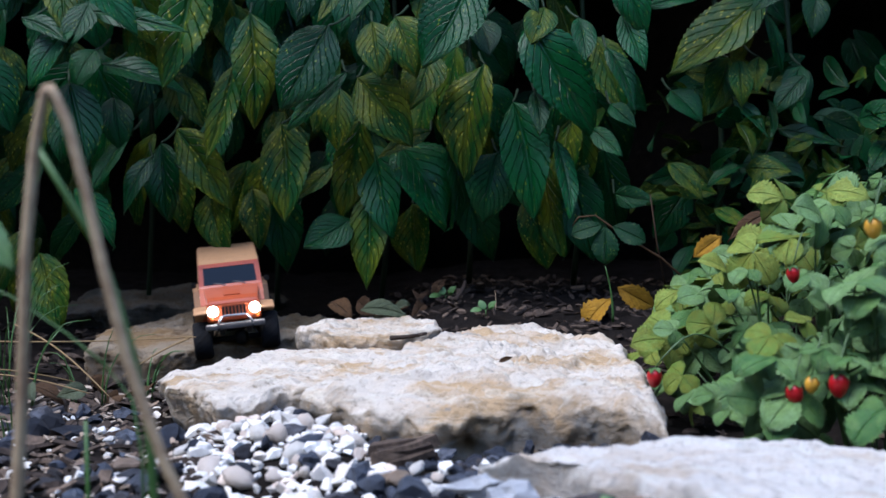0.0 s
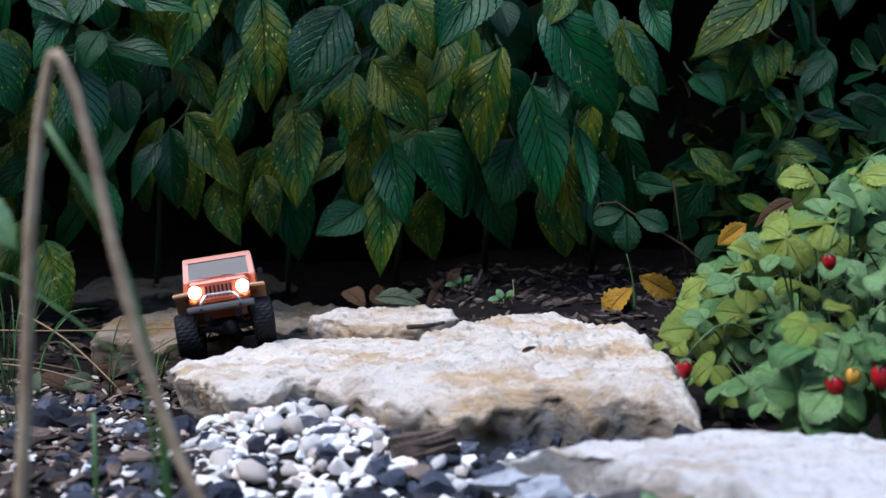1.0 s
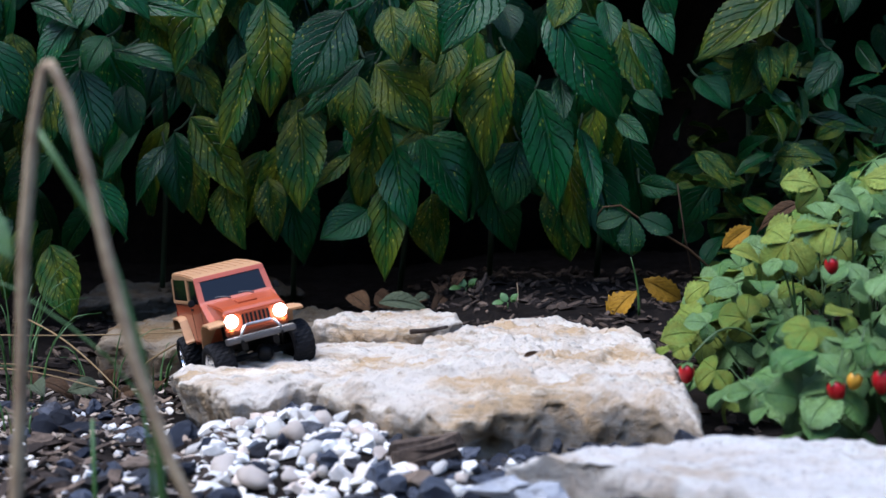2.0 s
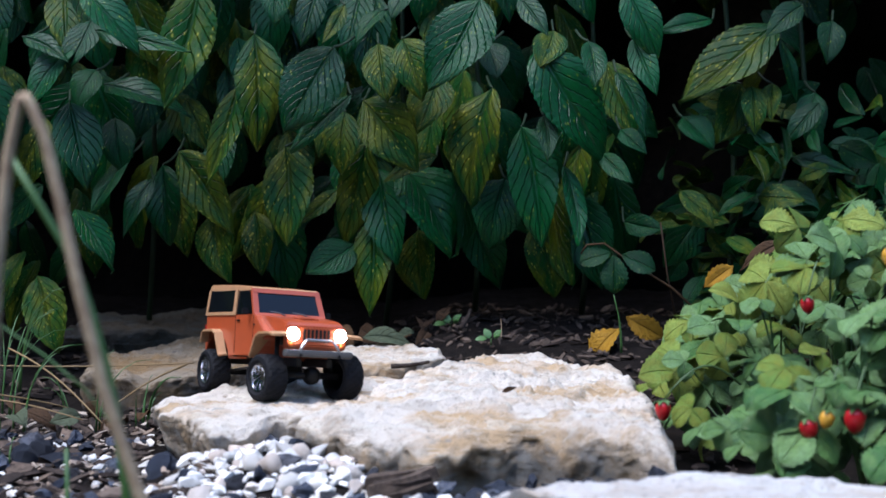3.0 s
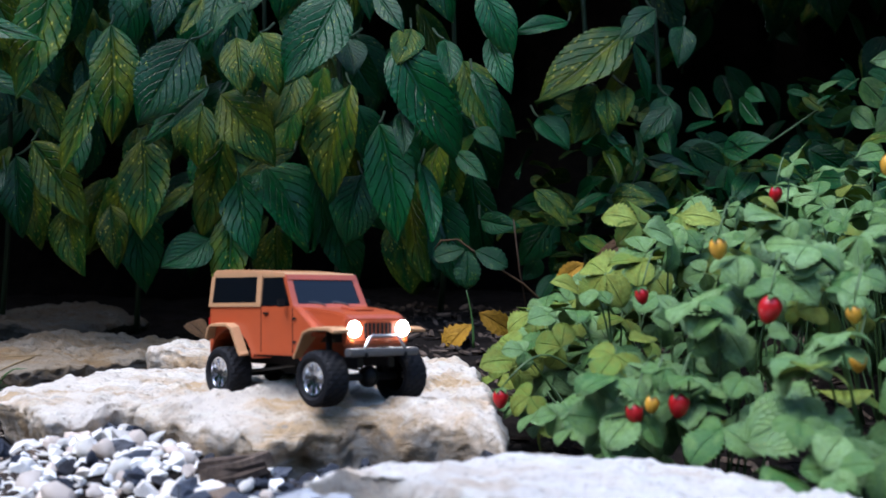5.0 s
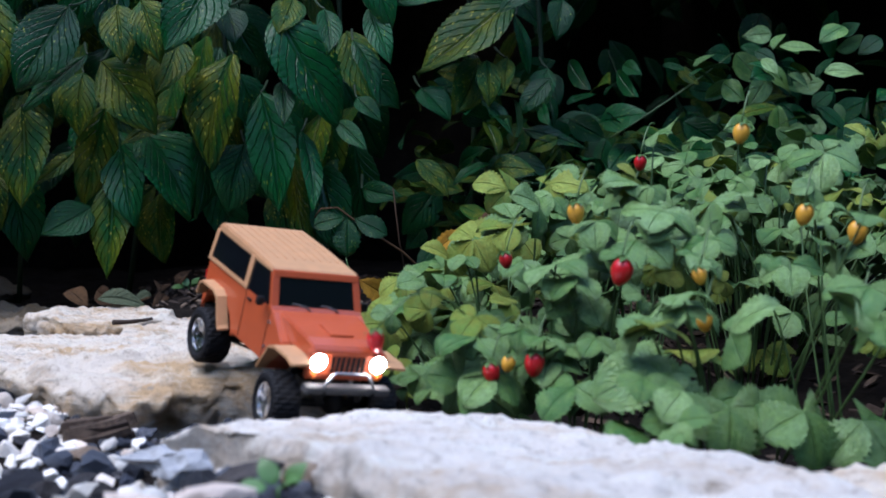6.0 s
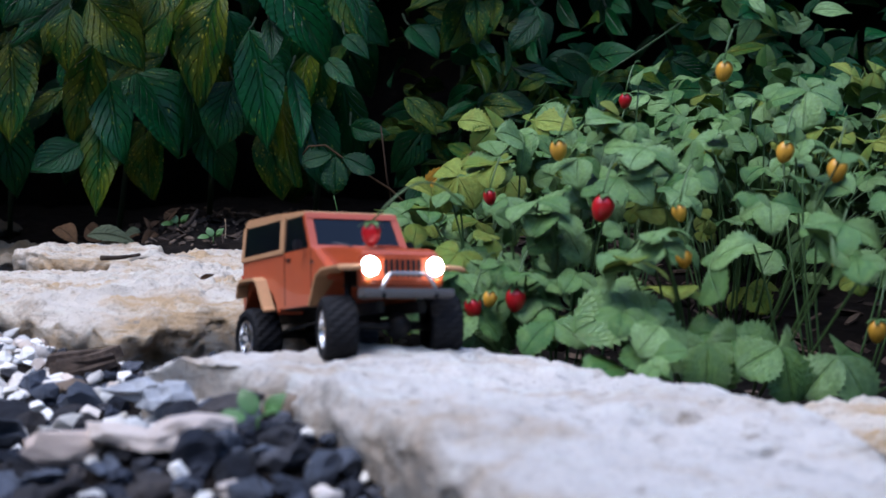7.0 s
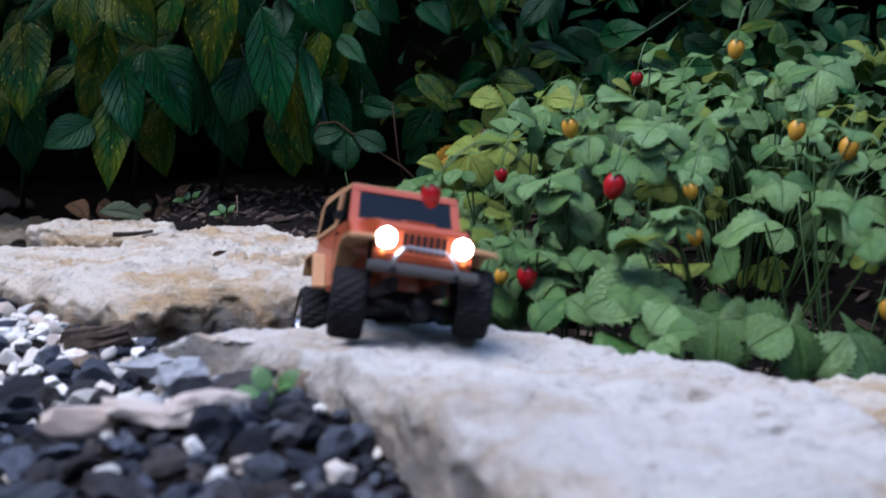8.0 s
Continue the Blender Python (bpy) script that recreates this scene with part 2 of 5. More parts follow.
# ---- ground: one sheet, fine near the camera, reaching the horizon ----
def ground_height(x, y):
    low = [(-50, -0.08), (0.0, -0.055), (0.2, -0.050), (0.5, -0.046), (0.8, -0.044), (1.0, -0.052), (1.22, -0.058), (1.45, -0.02), (1.7, 0.012), (2.2, 0.03), (60, 0.05)]
    high = [(-50, -0.08), (0.0, -0.055), (0.2, -0.050), (0.5, -0.046), (0.7, -0.042), (0.9, -0.03), (1.15, 0.008), (1.35, 0.042), (1.7, 0.055), (2.2, 0.06), (60, 0.06)]
    s = max(0.0, min(1.0, (x + 0.14) / 0.2))
    z = sum(w * float(np.interp(y, [k[0] for k in c], [k[1] for k in c])) for w, c in ((1 - s, low), (s, high)))
    z += 0.040 * max(0.0, 1 - ((x - 0.26) / 0.16) ** 2) * max(0.0, 1 - ((y - 0.28) / 0.24) ** 2)
    z += 0.024 * max(0.0, 1 - ((x - 0.21) / 0.14) ** 2) * max(0.0, 1 - ((y - 0.58) / 0.10) ** 2)
    z += 0.030 * max(0.0, 1 - ((x + 0.015) / 0.14) ** 2) * max(0.0, 1 - ((y - 0.72) / 0.17) ** 2)
    if -1.5 < x < 2 and -0.6 < y < 2.4:
        z += 0.010 * nz(x, y, 0, 9) + 0.006 * nz(x, y, 3, 30) + 0.004 * nz(x, y, 5, 90)
    return z


def build_ground():
    xs = [-60, -20, -8, -3] + list(np.linspace(-1.3, 1.7, 190)) + [3, 8, 20, 60]
    ys = [-60, -20, -6, -2, -0.7] + list(np.linspace(-0.2, 2.3, 200)) + [3, 6, 20, 60]
    verts = [(x, y, ground_height(x, y)) for y in ys for x in xs]
    n = len(xs)
    faces = [(j * n + i, j * n + i + 1, (j + 1) * n + i + 1, (j + 1) * n + i) for j in range(len(ys) - 1) for i in range(n - 1)]
    me = bpy.data.meshes.new("ground")
    me.from_pydata(verts, [], faces)
    me.materials.append(M_SOIL)
    me.polygons.foreach_set("use_smooth", [True] * len(faces))
    tagged(new("ground", me), "dark crumbly garden soil under the planting", "ground", kind="structure")


build_ground()


# ---- limestone slabs ----
def slab(name, outline, z0, y0, slope, thick, material, label, seed, rough=0.004, lip=0.006, under=1.0):
    """A rough flagstone: outline in plan, a gently sloping top, broken sides."""
    pts = [Vector(p) for p in outline]
    n = 300
    seg = [(pts[(i + 1) % len(pts)] - pts[i]).length for i in range(len(pts))]
    total = sum(seg)
    ring = []
    for k in range(n):
        d, i = total * k / n, 0
        while d > seg[i] and i < len(seg) - 1:
            d, i = d - seg[i], i + 1
        ring.append(pts[i].lerp(pts[(i + 1) % len(pts)], d / seg[i]))
    for _ in range(3):
        ring = [ring[k - 1] * 0.25 + ring[k] * 0.5 + ring[(k + 1) % n] * 0.25 for k in range(n)]
    c = sum(ring, Vector((0, 0))) / n

    def top(x, y):
        z = z0 + slope * (y - y0)
        lay = 4.0 * nz(x, y, seed, 6) + 1.2 * nz(x, y, seed + 2, 24)
        strata = 0.9 * rough * (math.floor(lay) + min(1.0, (lay - math.floor(lay)) * 5))
        pit = max(0.0, nz(x, y, seed + 6, 28) - 0.30)
        ledge = abs(nz(x * 0.5, y * 1.5, seed + 3, 14))
        return z + strata + rough * (1.0 * nz(x, y, seed, 12) + 1.0 * nz(x, y, seed + 4, 40) + 0.7 * nz(x, y, seed + 8, 110) + 0.4 * nz(x, y, seed + 9, 260)
                                     - 4.0 * pit + 1.2 * ledge)

    bm = bmesh.new()
    rows = []
    levels = [(-1.0, 0.85), (-0.8, 0.88), (-0.62, 0.90), (-0.48, 0.95), (-0.36, 0.955), (-0.26, 0.99), (-0.16, 0.985), (-0.08, 1.0), (-0.02, 0.985)]
    for h, s in levels:
        row = []
        for p in ring:
            q = c + (p - c) * (1 - (1 - s) * under)
            off = (p - c).normalized() * (0.010 * nz(q.x, q.y, h * 0.05 + seed, 22) + 0.005 * nz(q.x, q.y, h * 0.2, 80) + 0.003 * nz(q.x, q.y, h * 0.5, 190))
            q = q + off
            zt = top(q.x, q.y) - lip * max(0, 0.5 - abs(h)) * 2
            row.append(bm.verts.new((q.x, q.y, zt + h * thick)))
        rows.append(row)
    m = 60
    for k in range(1, m):
        s = 0.97 * (1 - k / m) ** 0.9
        row = []
        for p in ring:
            q = c + (p - c) * s
            edge = lip * max(0.0, 1 - k / 4) ** 2
            row.append(bm.verts.new((q.x, q.y, top(q.x, q.y) - edge)))
        rows.append(row)
    for a, b in zip(rows, rows[1:]):
        for k in range(n):
            bm.faces.new((a[k], a[(k + 1) % n], b[(k + 1) % n], b[k]))
    bm.faces.new(rows[-1])
    bm.faces.new(list(reversed(rows[0])))
    ob = part(name, bm, material)
    return tagged(ob, label, "stone slab", "flagstones")


SLAB_B = [(-0.03, 0.745), (0.011, 0.722), (0.05, 0.695), (0.098, 0.655), (0.14, 0.665), (0.189, 0.675), (0.237, 0.655), (0.282, 0.635), (0.315, 0.60),
          (0.312, 0.719), (0.306, 0.824), (0.295, 1.02), (0.27, 1.09), (0.234, 1.131), (0.185, 1.16), (0.13, 1.11), (0.09, 1.04), (0.05, 0.96), (0.01, 0.87), (-0.015, 0.80)]
SLAB_A = [(-0.227, 0.94), (-0.187, 0.841), (-0.14, 0.772), (-0.104, 0.73), (-0.08, 0.752), (-0.06, 0.79), (0.02, 0.80), (0.10, 0.90), (0.10, 1.14),
          (-0.001, 1.17), (-0.087, 1.171), (-0.149, 1.076), (-0.185, 1.0)]
SLAB_C = [(-0.13, 1.20), (-0.072, 1.30), (-0.03, 1.37), (0.02, 1.33), (0.055, 1.27), (0.062, 1.19), (0.006, 1.165), (-0.07, 1.16)]
SLAB_D = [(-0.43, 1.25), (-0.36, 1.24), (-0.27, 1.25), (-0.17, 1.29), (-0.10, 1.36), (-0.13, 1.50), (-0.25, 1.54), (-0.36, 1.52), (-0.44, 1.42)]
SLAB_E = [(-0.56, 1.50), (-0.42, 1.53), (-0.28, 1.58), (-0.24, 1.70), (-0.40, 1.80), (-0.58, 1.74)]
SLAB_G = [(0.160, 0.458), (0.195, 0.484), (0.264, 0.50), (0.33, 0.505), (0.40, 0.51), (0.45, 0.50), (0.49, 0.46), (0.55, 0.375), (0.60, 0.31), (0.63, 0.22),
          (0.62, 0.10), (0.52, 0.02), (0.41, 0.03), (0.365, 0.13), (0.335, 0.21), (0.30, 0.29), (0.262, 0.36), (0.222, 0.42)]
SLAB_H = [(0.60, 0.34), (0.64, 0.40), (0.72, 0.44), (0.82, 0.40), (0.84, 0.28), (0.76, 0.20), (0.66, 0.22)]
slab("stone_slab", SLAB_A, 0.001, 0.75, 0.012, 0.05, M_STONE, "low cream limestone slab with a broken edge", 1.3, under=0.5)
slab("stone_slab", SLAB_B, 0.019, 0.70, 0.052, 0.07, M_STONE, "large cream and ochre limestone slab, paler on top", 4.7, 0.0062, 0.010, 0.5)
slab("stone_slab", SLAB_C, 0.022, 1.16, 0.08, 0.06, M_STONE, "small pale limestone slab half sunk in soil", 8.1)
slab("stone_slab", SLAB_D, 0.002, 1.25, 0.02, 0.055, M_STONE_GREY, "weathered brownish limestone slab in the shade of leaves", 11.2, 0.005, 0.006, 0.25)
slab("stone_slab", SLAB_E, 0.026, 1.5, 0.03, 0.05, M_STONE_SHADED, "weathered limestone slab under the leaves, darkened for their shade", 15.9)
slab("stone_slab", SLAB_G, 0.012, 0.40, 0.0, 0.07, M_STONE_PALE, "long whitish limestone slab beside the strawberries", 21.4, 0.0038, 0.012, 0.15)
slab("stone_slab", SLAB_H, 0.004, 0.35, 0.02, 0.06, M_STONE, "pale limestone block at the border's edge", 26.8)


# ---- leaves ----
def leaf_bm(bm, length, width, droop, fold, teeth, nu=20, nv=6, m=Matrix(), mat_i=0, blunt=0.8, curl=0.0):
    """One blade along +X, face up +Z, base at the origin; midrib fold, drooping tip, toothed edge, sunken veins."""
    uvl = bm.loops.layers.uv.verify()
    grid = []
    for i in range(nu + 1):
        u = i / nu
        if blunt > 0.9:
            w = 0.5 * width * (math.sin(math.pi * u ** 1.25) ** 0.62 if 0 < u < 1 else 0.0)
        else:
            w = 0.5 * width * (math.sin(math.pi * u ** 0.80) ** 0.86 if 0 < u < 1 else 0.0)
        if teeth:
            w *= (0.86 if blunt > 0.9 else 0.96) + (0.27 if blunt > 0.9 else 0.08) * (1 - (u * teeth) % 1.0)
        row = []
        for j in range(-nv // 2, nv // 2 + 1):
            v = j / (nv / 2)
            x = u * length
            y = v * w
            z = -droop * length * u * u + fold * abs(v) * w - 0.25 * width * fold * v * v
            if nu > 20:
                swell = abs(math.sin(math.pi * 8 * (u - 0.75 * abs(v) * width / length)))
                z += 0.007 * length * swell * abs(v) ** 0.6 * (1 - 0.5 * abs(v)) * (1 - u) ** 0.4
            y += curl * length * u * u
            z += 0.03 * length * math.sin(5 * u + 3 * curl * 20) * v + 0.012 * length * math.sin(11 * u + 40 * curl) * v * v
            row.append((bm.verts.new(m @ Vector((x * (1 - 0.25 * droop * u), y, z))), (u, v * width / length)))
        grid.append(row)
    for a, b in zip(grid, grid[1:]):
        for k in range(len(a) - 1):
            quad = (a[k], b[k], b[k + 1], a[k + 1])
            f = bm.faces.new([q[0] for q in quad])
            f.material_index = mat_i
            for lo, q in zip(f.loops, quad):
                lo[uvl].uv = q[1]


def leaf_mesh(name, length, width, droop, fold, teeth, material, curl, nu=57):
    bm = bmesh.new()
    leaf_bm(bm, length, width, droop, fold, teeth, nu, 10, curl=curl)
    return link_mesh(name, bm, material)


def aim(base, tip, facing, roll=0.0):
    """Pose that lays a blade from base towards tip, its face turned to facing."""
    x = (Vector(tip) - Vector(base)).normalized()
    z = Vector(facing)
    z = (z - x * z.dot(x)).normalized()
    y = z.cross(x)
    m = Matrix((x, y, z)).transposed().to_4x4()
    return Matrix.Translation(base) @ m @ Matrix.Rotation(roll, 4, "X")


def tube(points, r0, r1, sides=6, bm=None):
    bm = bm or bmesh.new()
    pts = [Vector(p) for p in points]
    rings = []
    for i, p in enumerate(pts):
        d = (pts[min(i + 1, len(pts) - 1)] - pts[max(i - 1, 0)]).normalized()
        a = d.orthogonal().normalized()
        b = d.cross(a)
        r = r0 + (r1 - r0) * i / (len(pts) - 1)
        rings.append([bm.verts.new(p + (a * math.cos(k * 2 * math.pi / sides) + b * math.sin(k * 2 * math.pi / sides)) * r) for k in range(sides)])
    for a, b in zip(rings, rings[1:]):
        for k in range(sides):
            bm.faces.new((a[k], a[(k + 1) % sides], b[(k + 1) % sides], b[k]))
    bm.faces.new(list(reversed(rings[0])))
    bm.faces.new(rings[-1])
    return bm


def bent(a, b, sag, n=8, side=0.0):
    a, b = Vector(a), Vector(b)
    return [a.lerp(b, i / n) + Vector((side * math.sin(math.pi * i / n), 0, -sag * math.sin(math.pi * i / n))) for i in range(n + 1)]


# Rows for each plant: base x, base z, tip x, tip z, depth, width, kind (2: yellowing and spotted).
PLANT_A = [(-0.568, 0.457, -0.488, 0.434, 1.39, 0.027, 1), (-0.491, 0.363, -0.452, 0.251, 1.37, 0.062, 1), (-0.49, 0.445, -0.562, 0.377, 1.39, 0.047, 1), (-0.477, 0.486, -0.488, 0.416, 1.42, 0.043, 0), (-0.476, 0.415, -0.504, 0.37, 1.44, 0.04, 0), (-0.464, 0.517, -0.386, 0.442, 1.36, 0.054, 1), (-0.456, 0.465, -0.33, 0.434, 1.38, 0.031, 1), (-0.451, 0.39, -0.329, 0.363, 1.4, 0.047, 1), (-0.445, 0.344, -0.432, 0.274, 1.43, 0.044, 0), (-0.416, 0.291, -0.462, 0.216, 1.41, 0.035, 1), (-0.38, 0.277, -0.359, 0.174, 1.45, 0.052, 0)]
PLANT_B = [(-0.369, 0.254, -0.417, 0.189, 1.37, 0.039, 1), (-0.351, 0.297, -0.261, 0.2, 1.43, 0.06, 2), (-0.328, 0.54, -0.336, 0.369, 1.45, 0.06, 2), (-0.294, 0.212, -0.291, 0.116, 1.42, 0.059, 2), (-0.26, 0.391, -0.277, 0.256, 1.42, 0.04, 2), (-0.244, 0.209, -0.222, 0.131, 1.46, 0.048, 2), (-0.244, 0.468, -0.213, 0.315, 1.45, 0.068, 2), (-0.195, 0.304, -0.165, 0.177, 1.44, 0.068, 2), (-0.192, 0.534, -0.199, 0.478, 1.38, 0.039, 1), (-0.139, 0.537, -0.155, 0.449, 1.4, 0.039, 1), (-0.116, 0.244, -0.162, 0.187, 1.44, 0.028, 2)]
PLANT_C = [(-0.114, 0.44, -0.172, 0.33, 1.38, 0.07, 1), (-0.113, 0.511, -0.126, 0.453, 1.46, 0.02, 2), (-0.109, 0.355, -0.118, 0.276, 1.45, 0.048, 2), (-0.09, 0.164, -0.139, 0.12, 1.42, 0.052, 0), (-0.087, 0.373, -0.158, 0.299, 1.37, 0.035, 1), (-0.081, 0.311, -0.102, 0.175, 1.47, 0.053, 2), (-0.081, 0.37, 0.002, 0.289, 1.43, 0.072, 2), (-0.066, 0.205, -0.046, 0.08, 1.43, 0.056, 2), (-0.06, 0.452, -0.045, 0.376, 1.44, 0.048, 2), (-0.045, 0.493, -0.086, 0.46, 1.39, 0.031, 1), (-0.025, 0.275, 0.063, 0.175, 1.46, 0.089, 0)]
PLANT_D = [(-0.025, 0.458, 0.013, 0.383, 1.43, 0.048, 2), (-0.006, 0.185, 0.004, 0.098, 1.48, 0.069, 2), (0.004, 0.53, -0.038, 0.49, 1.38, 0.035, 1), (0.023, 0.408, 0.012, 0.331, 1.47, 0.053, 2), (0.026, 0.291, -0.046, 0.268, 1.43, 0.024, 2), (0.089, 0.51, 0.046, 0.385, 1.4, 0.074, 1), (0.096, 0.451, 0.123, 0.404, 1.42, 0.04, 0), (0.102, 0.392, 0.043, 0.243, 1.47, 0.081, 2), (0.124, 0.26, 0.096, 0.173, 1.43, 0.068, 0), (0.145, 0.505, 0.182, 0.455, 1.36, 0.027, 1), (0.146, 0.333, 0.198, 0.185, 1.43, 0.068, 0)]
PLANT_E = [(0.168, 0.444, 0.254, 0.293, 1.42, 0.091, 0), (0.173, 0.198, 0.199, 0.104, 1.44, 0.06, 2), (0.179, 0.345, 0.197, 0.29, 1.37, 0.027, 1), (0.19, 0.471, 0.184, 0.419, 1.45, 0.04, 2), (0.208, 0.276, 0.244, 0.181, 1.37, 0.031, 1), (0.239, 0.446, 0.259, 0.389, 1.37, 0.031, 1), (0.257, 0.292, 0.295, 0.257, 1.37, 0.027, 1), (0.278, 0.406, 0.329, 0.328, 1.39, 0.031, 1), (0.284, 0.326, 0.31, 0.298, 1.38, 0.023, 1), (0.291, 0.2, 0.337, 0.186, 1.42, 0.032, 0), (0.292, 0.521, 0.331, 0.436, 1.41, 0.043, 1)]
PLANT_F = [(0.3, 0.452, 0.329, 0.38, 1.39, 0.031, 1), (0.377, 0.354, 0.415, 0.314, 1.52, 0.042, 1), (0.407, 0.21, 0.361, 0.143, 1.55, 0.051, 0), (0.42, 0.497, 0.352, 0.479, 1.53, 0.033, 0), (0.468, 0.407, 0.45, 0.32, 1.58, 0.064, 2), (0.47, 0.339, 0.521, 0.295, 1.52, 0.021, 1), (0.509, 0.404, 0.497, 0.36, 1.54, 0.025, 2), (0.514, 0.257, 0.565, 0.212, 1.5, 0.037, 1), (0.518, 0.498, 0.402, 0.379, 1.58, 0.073, 2), (0.524, 0.474, 0.55, 0.396, 1.58, 0.021, 0), (0.533, 0.294, 0.615, 0.274, 1.5, 0.025, 1)]
PLANT_G = [(0.552, 0.52, 0.499, 0.486, 1.55, 0.034, 0), (0.573, 0.393, 0.549, 0.333, 1.56, 0.038, 0), (0.591, 0.494, 0.578, 0.441, 1.53, 0.038, 0)]
LEAFROWS = (PLANT_A, PLANT_B, PLANT_C, PLANT_D, PLANT_E, PLANT_F, PLANT_G)
rng = random.Random(5)
LEAF_CACHE = {}


def shared_leaf(ratio, kind):
    """Blades of unit length, shared between leaves of like proportion."""
    key = (round(ratio * 10) / 10, kind == 2, rng.randrange(5))
    if key not in LEAF_CACHE:
        r = max(0.25, key[0])
        v = key[2]
        LEAF_CACHE[key] = leaf_mesh("leaf", 1.0, r, (0.08, 0.22, 0.14, 0.30, 0.02)[v], (0.3, 0.5, 0.7, 0.25, 0.45)[v], 19, M_LEAF_SPOT if key[1] else M_LEAF, (0.0, 0.12, -0.10, 0.06, -0.16)[v])
    return LEAF_CACHE[key]


LEAN_FROM = Vector((0.235, -0.54, 0.207))


def hedge():
    for rows in LEAFROWS:
        cx = sum(r[0] for r in rows) / len(rows)
        top = max(r[1] for r in rows) + 0.1
        root = Vector((cx, 1.66, ground_height(cx, 1.66) - 0.01))
        plant = tagged(new("leafy_plant"), "tall leafy perennial with drooping deep green leaves, some spotted yellow", "plant", "tall border plants")
        plant.location = root
        stem_pts = bent((0, 0, 0), (0.03 * rng.uniform(-1, 1), -0.05, top - root.z), 0.0, 8, 0.015)
        part("stem", tube(stem_pts, 0.005, 0.0035), M_STEM_DARK, plant)
        for bx, bz, tx, tz, y, w, kind in rows:
            # the higher a leaf hangs, the further it leans out over the path
            near = 1 - max(0.0, bz - 0.20) * 0.40 / (y - LEAN_FROM.y)
            b = LEAN_FROM + (Vector((bx, y + 0.012, bz)) - LEAN_FROM) * near - root
            t = LEAN_FROM + (Vector((tx, y - 0.022, tz)) - LEAN_FROM) * near - root
            ln = (t - b).length
            me = shared_leaf(w / ln, kind)
            face = Vector((rng.uniform(-0.45, 0.45), -1.0, rng.uniform(0.7, 1.3) if kind == 1 else rng.uniform(0.2, 0.8)))
            m = aim(b, t, face, rng.uniform(-0.35, 0.35)) @ Matrix.Diagonal((ln * 1.10, ln * 1.10, ln, 1))
            piece("leaf", me, plant, m)
            part("leaf_stalk", tube(bent(b, b + Vector((rng.uniform(-0.02, 0.02), 0.05, 0.02)), 0.003, 4), 0.0015, 0.002, 5), M_STEM_DARK, plant)


def filler(name, count, box, size, label, seed, kinds=(M_LEAF, M_LEAF_SPOT), ratio=(0.42, 0.6), nu=10, down=(0.5, 1.0), swing=1.2, side=0.5, up=(0.1, 0.9)):
    r = random.Random(seed)
    bm = bmesh.new()
    (x0, x1), (y0, y1), (z0, z1) = box
    for _ in range(count):
        b = Vector((r.uniform(x0, x1), r.uniform(y0, y1), r.uniform(z0, z1)))
        ln = r.uniform(*size)
        a = r.uniform(-swing, swing)
        t = b + Vector((math.sin(a) * 0.8, -r.uniform(0.0, 0.5), -r.uniform(*down)))
        m = aim(b, t, (r.uniform(-side, side), -r.uniform(0.4, 1), r.uniform(*up)), r.uniform(-side, side))
        leaf_bm(bm, ln, ln * r.uniform(*ratio), r.uniform(0.05, 0.25), r.uniform(0.15, 0.5), 15, nu, 4, m, 0 if r.random() < 0.6 else 1)
    ob = part(name, bm, list(kinds))
    return tagged(ob, label, "foliage", kind="stuff")


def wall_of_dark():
    """Bumpy soil-coloured sheet added behind the border; its darkness stands for deep shade."""
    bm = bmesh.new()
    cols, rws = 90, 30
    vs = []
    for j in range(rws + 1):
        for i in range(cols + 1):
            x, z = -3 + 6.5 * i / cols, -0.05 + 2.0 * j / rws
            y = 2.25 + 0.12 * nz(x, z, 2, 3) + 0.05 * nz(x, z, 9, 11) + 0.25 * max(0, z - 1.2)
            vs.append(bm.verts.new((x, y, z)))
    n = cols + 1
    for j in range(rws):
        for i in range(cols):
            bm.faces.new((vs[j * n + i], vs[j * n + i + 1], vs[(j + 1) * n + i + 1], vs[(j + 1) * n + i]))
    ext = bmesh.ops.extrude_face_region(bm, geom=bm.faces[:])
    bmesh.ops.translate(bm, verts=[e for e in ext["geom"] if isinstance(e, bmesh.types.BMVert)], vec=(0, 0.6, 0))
    tagged(part("backdrop", bm, M_SOIL), "dark backing added behind the border, standing for deep shade", "bank", kind="structure")


hedge()
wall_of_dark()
filler("hedge_foliage", 120, ((-0.75, 0.30), (1.445, 1.54), (0.20, 0.66)), (0.09, 0.15), "hanging dark green leaves close behind the front ones", 18, nu=40, down=(0.8, 1.2), swing=0.7)
filler("hedge_foliage", 210, ((-1.3, 0.30), (1.52, 2.1), (0.16, 0.95)), (0.09, 0.16), "dense shaded deep green foliage behind the front leaves", 11)
filler("hedge_foliage", 150, ((0.42, 1.9), (1.72, 2.2), (0.10, 0.95)), (0.06, 0.13), "shaded smaller leaves at the border's back", 12, nu=24, side=1.0, up=(0.1, 1.6))
# canopy added above the view to keep sky light off the lower leaves
filler("hedge_foliage", 1500, ((-1.5, 2.0), (1.55, 2.3), (0.70, 1.2)), (0.10, 0.18), "thick upper foliage added to shade the border", 17, nu=6)
filler("hedge_foliage", 700, ((-1.6, 2.0), (1.40, 2.4), (0.90, 1.5)), (0.10, 0.18), "unseen leaves added above the border to shade it", 16, nu=6)
filler("hedge_foliage", 280, ((-1.4, 1.2), (1.28, 1.6), (0.72, 1.1)), (0.10, 0.16), "unseen leaves added above the border to shade it", 13, nu=6)
filler("hedge_foliage", 90, ((-1.2, -0.45), (1.30, 1.5), (0.10, 0.6)), (0.08, 0.14), "leaves of the border plants at the side", 14, nu=24)
